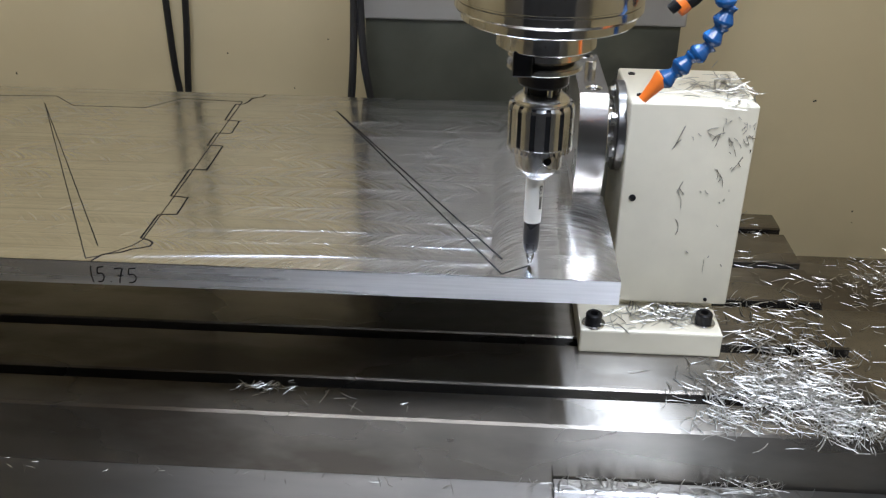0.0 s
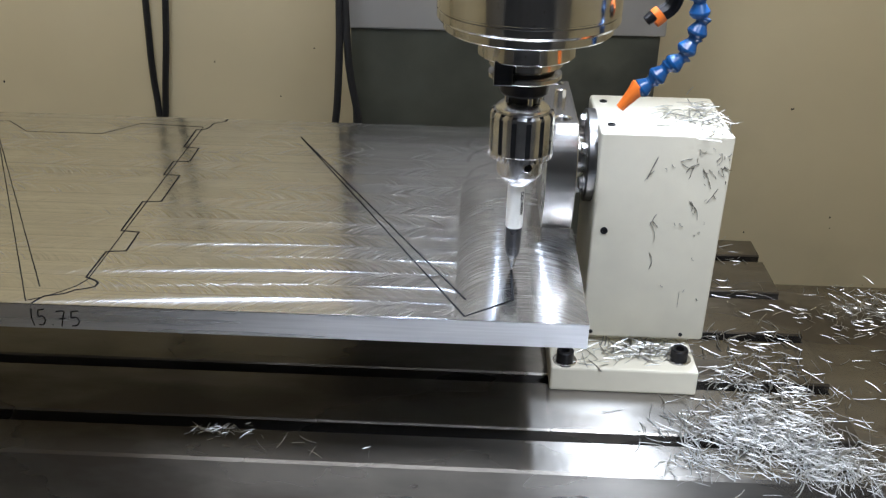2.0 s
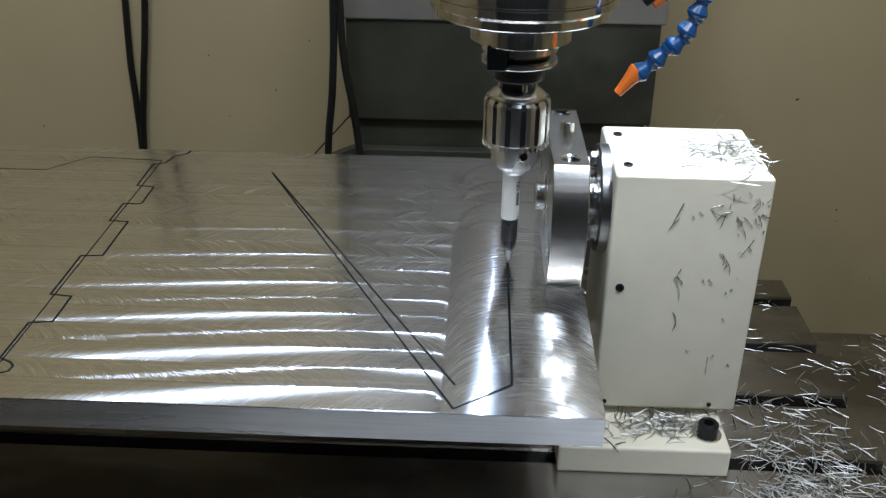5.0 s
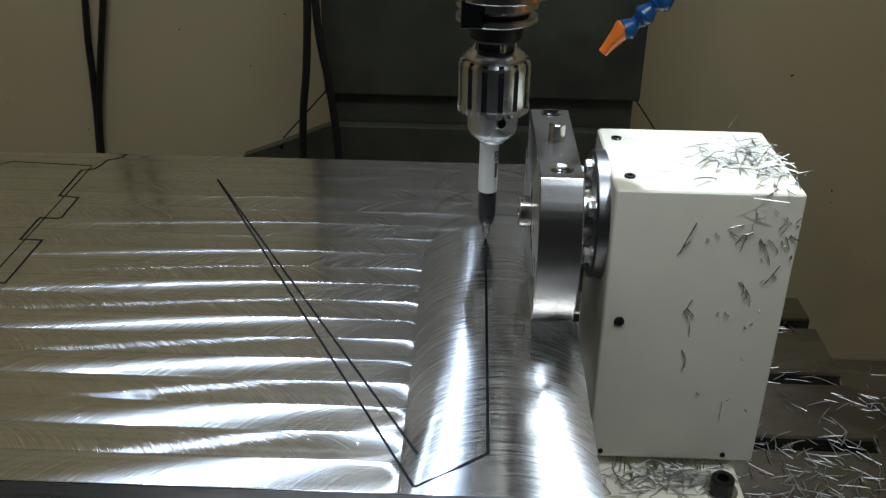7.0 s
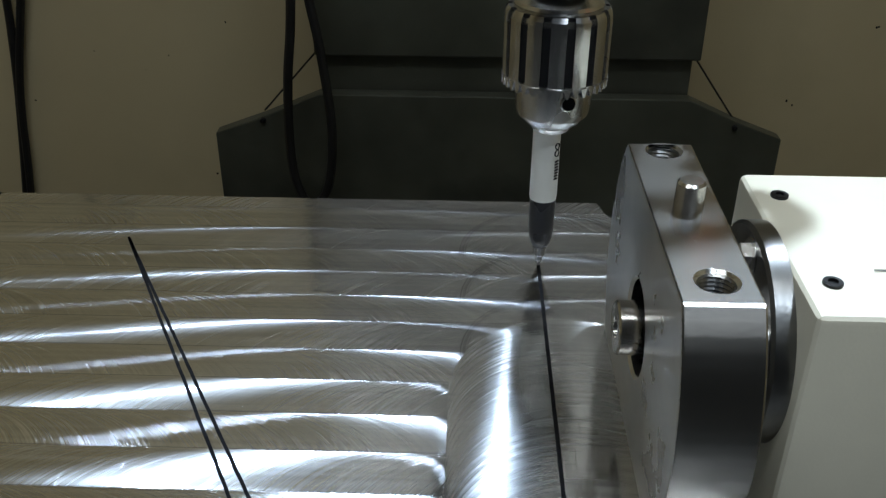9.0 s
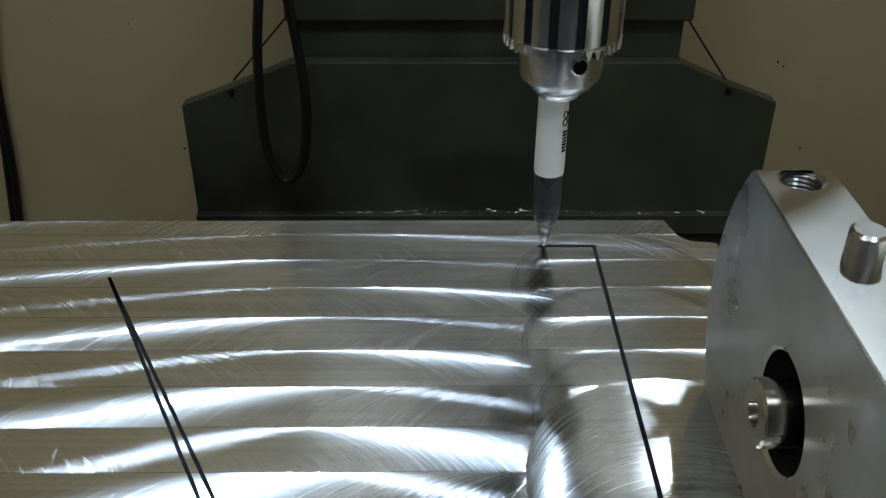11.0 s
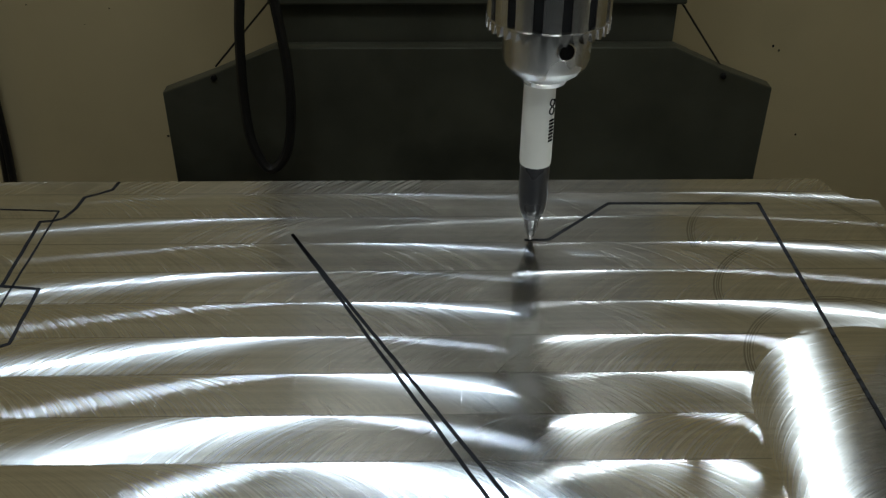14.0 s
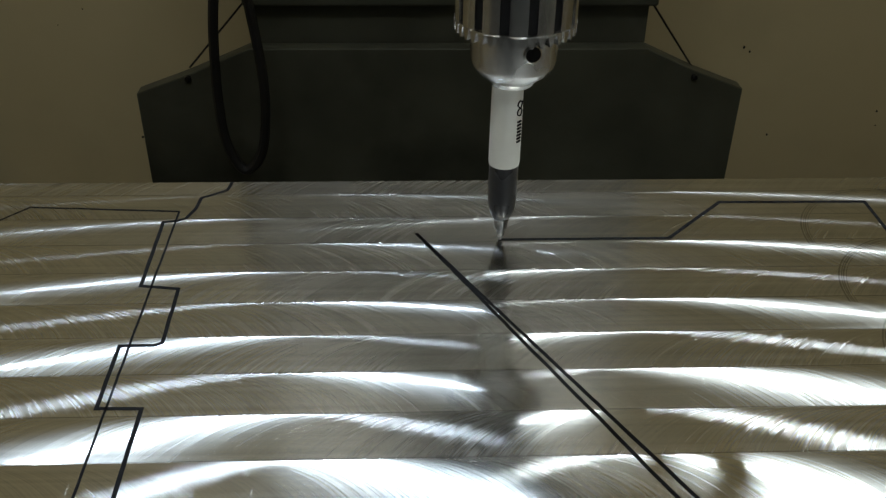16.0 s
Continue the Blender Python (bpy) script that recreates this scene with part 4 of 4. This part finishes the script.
def chip_pile(name, label, spots, seed, moves=True):
    """Strewn chips: spots are (x, y, z, spread x, spread y, how many, pile height, length)."""
    rng = random.Random(seed)
    verts, faces = [], []
    for cx, cy, cz, sx, sy, count, high, length in spots:
        for _ in range(count):
            gx, gy = rng.gauss(0, 0.5), rng.gauss(0, 0.5)
            x, y = cx + gx * sx, cy + gy * sy
            z = cz + high * max(0, 1 - gx * gx - gy * gy) * rng.random()
            rows = sliver(rng, length * rng.uniform(0.45, 1.25), rng.uniform(0.0005, 0.0012), 0.7)
            base = len(verts)
            for r in rows:
                verts += [(v.x + x, v.y + y, v.z + z) for v in r]
            for i in range(len(rows) - 1):
                a, b = base + 3 * i, base + 3 * i + 3
                faces += [(a, a + 1, b + 1, b), (a + 1, a + 2, b + 2, b + 1), (a + 2, a, b, b + 2)]
    mesh = bpy.data.meshes.new(name)
    mesh.from_pydata(verts, [], faces)
    mesh.materials.append(CHIP)
    ob = new(name, mesh)
    tagged(ob, label, "metal chips", kind="stuff")
    if moves:
        MOVERS.append((ob, Vector((0, 0, 0))))
    return ob


TRAY = TOP - 0.010
chip_pile("metal_chips", "bright needle-like aluminium chips strewn over the table", [
    (0.235, 0.055, TOP, 0.075, 0.045, 900, 0.010, 0.020),
    (0.285, 0.020, TOP, 0.045, 0.030, 380, 0.008, 0.020),
    (0.175, 0.015, TOP, 0.03, 0.02, 70, 0.003, 0.014),
    (0.260, 0.120, TOP, 0.06, 0.05, 230, 0.004, 0.018),
    (0.265, 0.190, TOP, 0.055, 0.05, 90, 0.002, 0.018),
    (0.275, 0.280, TOP, 0.05, 0.06, 36, 0.001, 0.018),
    (0.280, 0.390, TOP, 0.04, 0.05, 16, 0.001, 0.016),
    (0.420, 0.285, TRAY, 0.09, 0.05, 380, 0.006, 0.012),
    (0.420, 0.180, TRAY, 0.07, 0.09, 60, 0.002, 0.018),
    (-0.222, 0.034, TOP, 0.028, 0.010, 55, 0.003, 0.010),
    (-0.16, 0.020, TOP, 0.06, 0.012, 8, 0.001, 0.016),
], 3)
chip_pile("metal_chips", "aluminium chips heaped along the saddle below the table", [
    (0.085, -0.012, -0.206, 0.07, 0.010, 130, 0.006, 0.014),
    (0.190, -0.012, -0.206, 0.05, 0.012, 60, 0.012, 0.026),
    (-0.25, -0.010, -0.2145, 0.30, 0.008, 26, 0.001, 0.010),
], 5)
chip_pile("metal_chips", "tangled aluminium chips on the cream base flange", [
    (0.145, 0.145, TOP + 0.025, 0.042, 0.018, 170, 0.006, 0.016),
    (0.105, 0.135, TOP + 0.025, 0.03, 0.022, 22, 0.002, 0.022),
], 7)
chip_pile("metal_chips", "fine aluminium chips on top of the cream housing", [
    (0.178, 0.205, HZ1, 0.022, 0.050, 62, 0.005, 0.021),
    (0.188, 0.185, HZ1, 0.014, 0.034, 26, 0.004, 0.018),
    (0.150, 0.195, HZ1, 0.032, 0.050, 22, 0.001, 0.019),
], 9)

chip_pile("metal_chips", "small chips along the lip of the dark way cover", [
    (0.02, 0.441, -0.240, 0.17, 0.003, 60, 0.003, 0.007),
], 11, False)


def stuck_chips():
    """Chips held by coolant on the upright face of the housing."""
    rng = random.Random(12)
    bm = bmesh.new()
    marks = [(0.133, 0.052, 0.022, 70), (0.131, 0.045, 0.012, 55), (0.140, -0.008, 0.020, 105), (0.1392, 0.004, 0.012, 65), (0.1415, 0.000, 0.008, 130), (0.1405, -0.036, 0.016, 95), (0.171, -0.075, 0.016, 92), (0.166, 0.050, 0.014, 75), (0.168, 0.056, 0.008, 20), (0.180, 0.044, 0.020, 115), (0.184, 0.048, 0.012, 130), (0.160, 0.060, 0.010, 20), (0.163, 0.055, 0.012, 160), (0.186, 0.028, 0.016, 60), (0.172, 0.014, 0.020, 118), (0.170, 0.018, 0.010, 95), (0.188, 0.062, 0.012, 80), (0.192, 0.050, 0.010, 110)]
    for _ in range(26):
        marks.append((min(0.196, rng.gauss(0.180, 0.012)), rng.gauss(0.046, 0.024), rng.uniform(0.0015, 0.007), rng.uniform(40, 150)))
    for _ in range(12):
        marks.append((rng.uniform(0.125, 0.195), rng.uniform(-0.10, 0.06), rng.uniform(0.0015, 0.005), rng.uniform(40, 140)))
    for x, z, length, a in marks:
        d = Vector((math.cos(radians(a)), 0, math.sin(radians(a))))
        n = Vector((-d.z, 0, d.x))
        bend = rng.uniform(-0.16, 0.16)
        mid = Vector((x, HY0 - 0.0005, z))
        pts = [mid + d * length * (f - 0.5) + n * length * bend * math.sin(math.pi * f) + Vector((rng.uniform(-1, 1) * 0.0004, -0.0008 * math.sin(math.pi * f), 0)) for f in (0, 0.25, 0.5, 0.75, 1)]
        fat = rng.uniform(0.6, 1.5)
        join(bm, tube(pts, lambda f: fat * (0.00013 + 0.00022 * abs(math.sin(2.2 * math.pi * f))), 5))
    ob = part("metal_chips", bm, WET_CHIP)
    MOVERS.append((ob, Vector((0, 0, 0))))
    return tagged(ob, "curled aluminium chips stuck to the upright cream face", "metal chips", kind="stuff")


stuck_chips()

# ---- fresh ink ----
INK_PATH = [(0.0, 0.0020), (0.0141, 0.0128), (0.0141, 0.3606), (-0.0560, 0.3612), (-0.0875, 0.3300), (-0.1634, 0.3299)]
DASH = 0.005


def ink_dashes():
    """The outline in short pieces, with the second at which the pen has just drawn each."""
    made = []
    for (x0, y0), (x1, y1) in zip(INK_PATH, INK_PATH[1:]):
        n = max(1, round(math.hypot(x1 - x0, y1 - y0) / DASH))
        for i in range(n):
            a, b = i / n, (i + 1) / n
            p, q = (x0 + (x1 - x0) * a, y0 + (y1 - y0) * a), (x0 + (x1 - x0) * b, y0 + (y1 - y0) * b)
            d = Vector((q[0] - p[0], q[1] - p[1])).normalized() * 0.0004
            ob = part("ink_dash", strip([(p[0] - d.x, p[1] - d.y), (q[0] + d.x, q[1] + d.y)], 0.0016, 0.00013), INK, workpiece, smooth=0)
            made.append((ob, ((p[0] + q[0]) / 2, (p[1] + q[1]) / 2)))
    return made


DASHES = ink_dashes()


def drawn_at(spot):
    """The second at which the pen stands nearest to a spot of the plate."""
    best, when = 9, 0
    for (t0, x0, y0), (t1, x1, y1) in zip(TRAVEL, TRAVEL[1:]):
        for i in range(20):
            f = i / 20
            d = math.hypot(spot[0] + x0 + (x1 - x0) * f, spot[1] + y0 + (y1 - y0) * f)
            if d < best:
                best, when = d, t0 + (t1 - t0) * f
    return when


def motions():
    for ob, at in MOVERS:
        walk(ob, [(t, Matrix.Translation(at + Vector((x, y, 0)))) for t, x, y in TRAVEL])
    # the two wall cables are dragged a little sideways as the table comes forward
    drag = [(0.0, 0.007, 1.3), (2.0, 0.008, 3.6), (4.0, -0.002, 4.7), (7.0, -0.001, 7.8), (8.0, -0.006, 9.3), (8.6, -0.008, 10.1), (9.0, -0.008, 10.8), (10.2, -0.004, 9.4), (11.5, 0.0, 8.1), (12.5, 0.0, 7.4), (14.0, 0.0, 6.8), (16.0, 0.0, 6.6)]
    for ob, at in DRAGGED:
        walk(ob, [(t, pose(at.x + dx, at.y, at.z, 0, lean, 0)) for t, dx, lean in drag])
    for ob, spot in DASHES:
        t = max(0.14, drawn_at(spot))
        wet, dry = Matrix.Identity(4), Matrix.Translation((0, 0, -0.002))
        rows = [(0.0, dry), (t - 0.07, dry), (t, wet), (16.0, wet)] if t < 15.9 else [(0.0, dry), (15.8, dry), (16.0, wet)]
        walk(ob, rows)


motions()
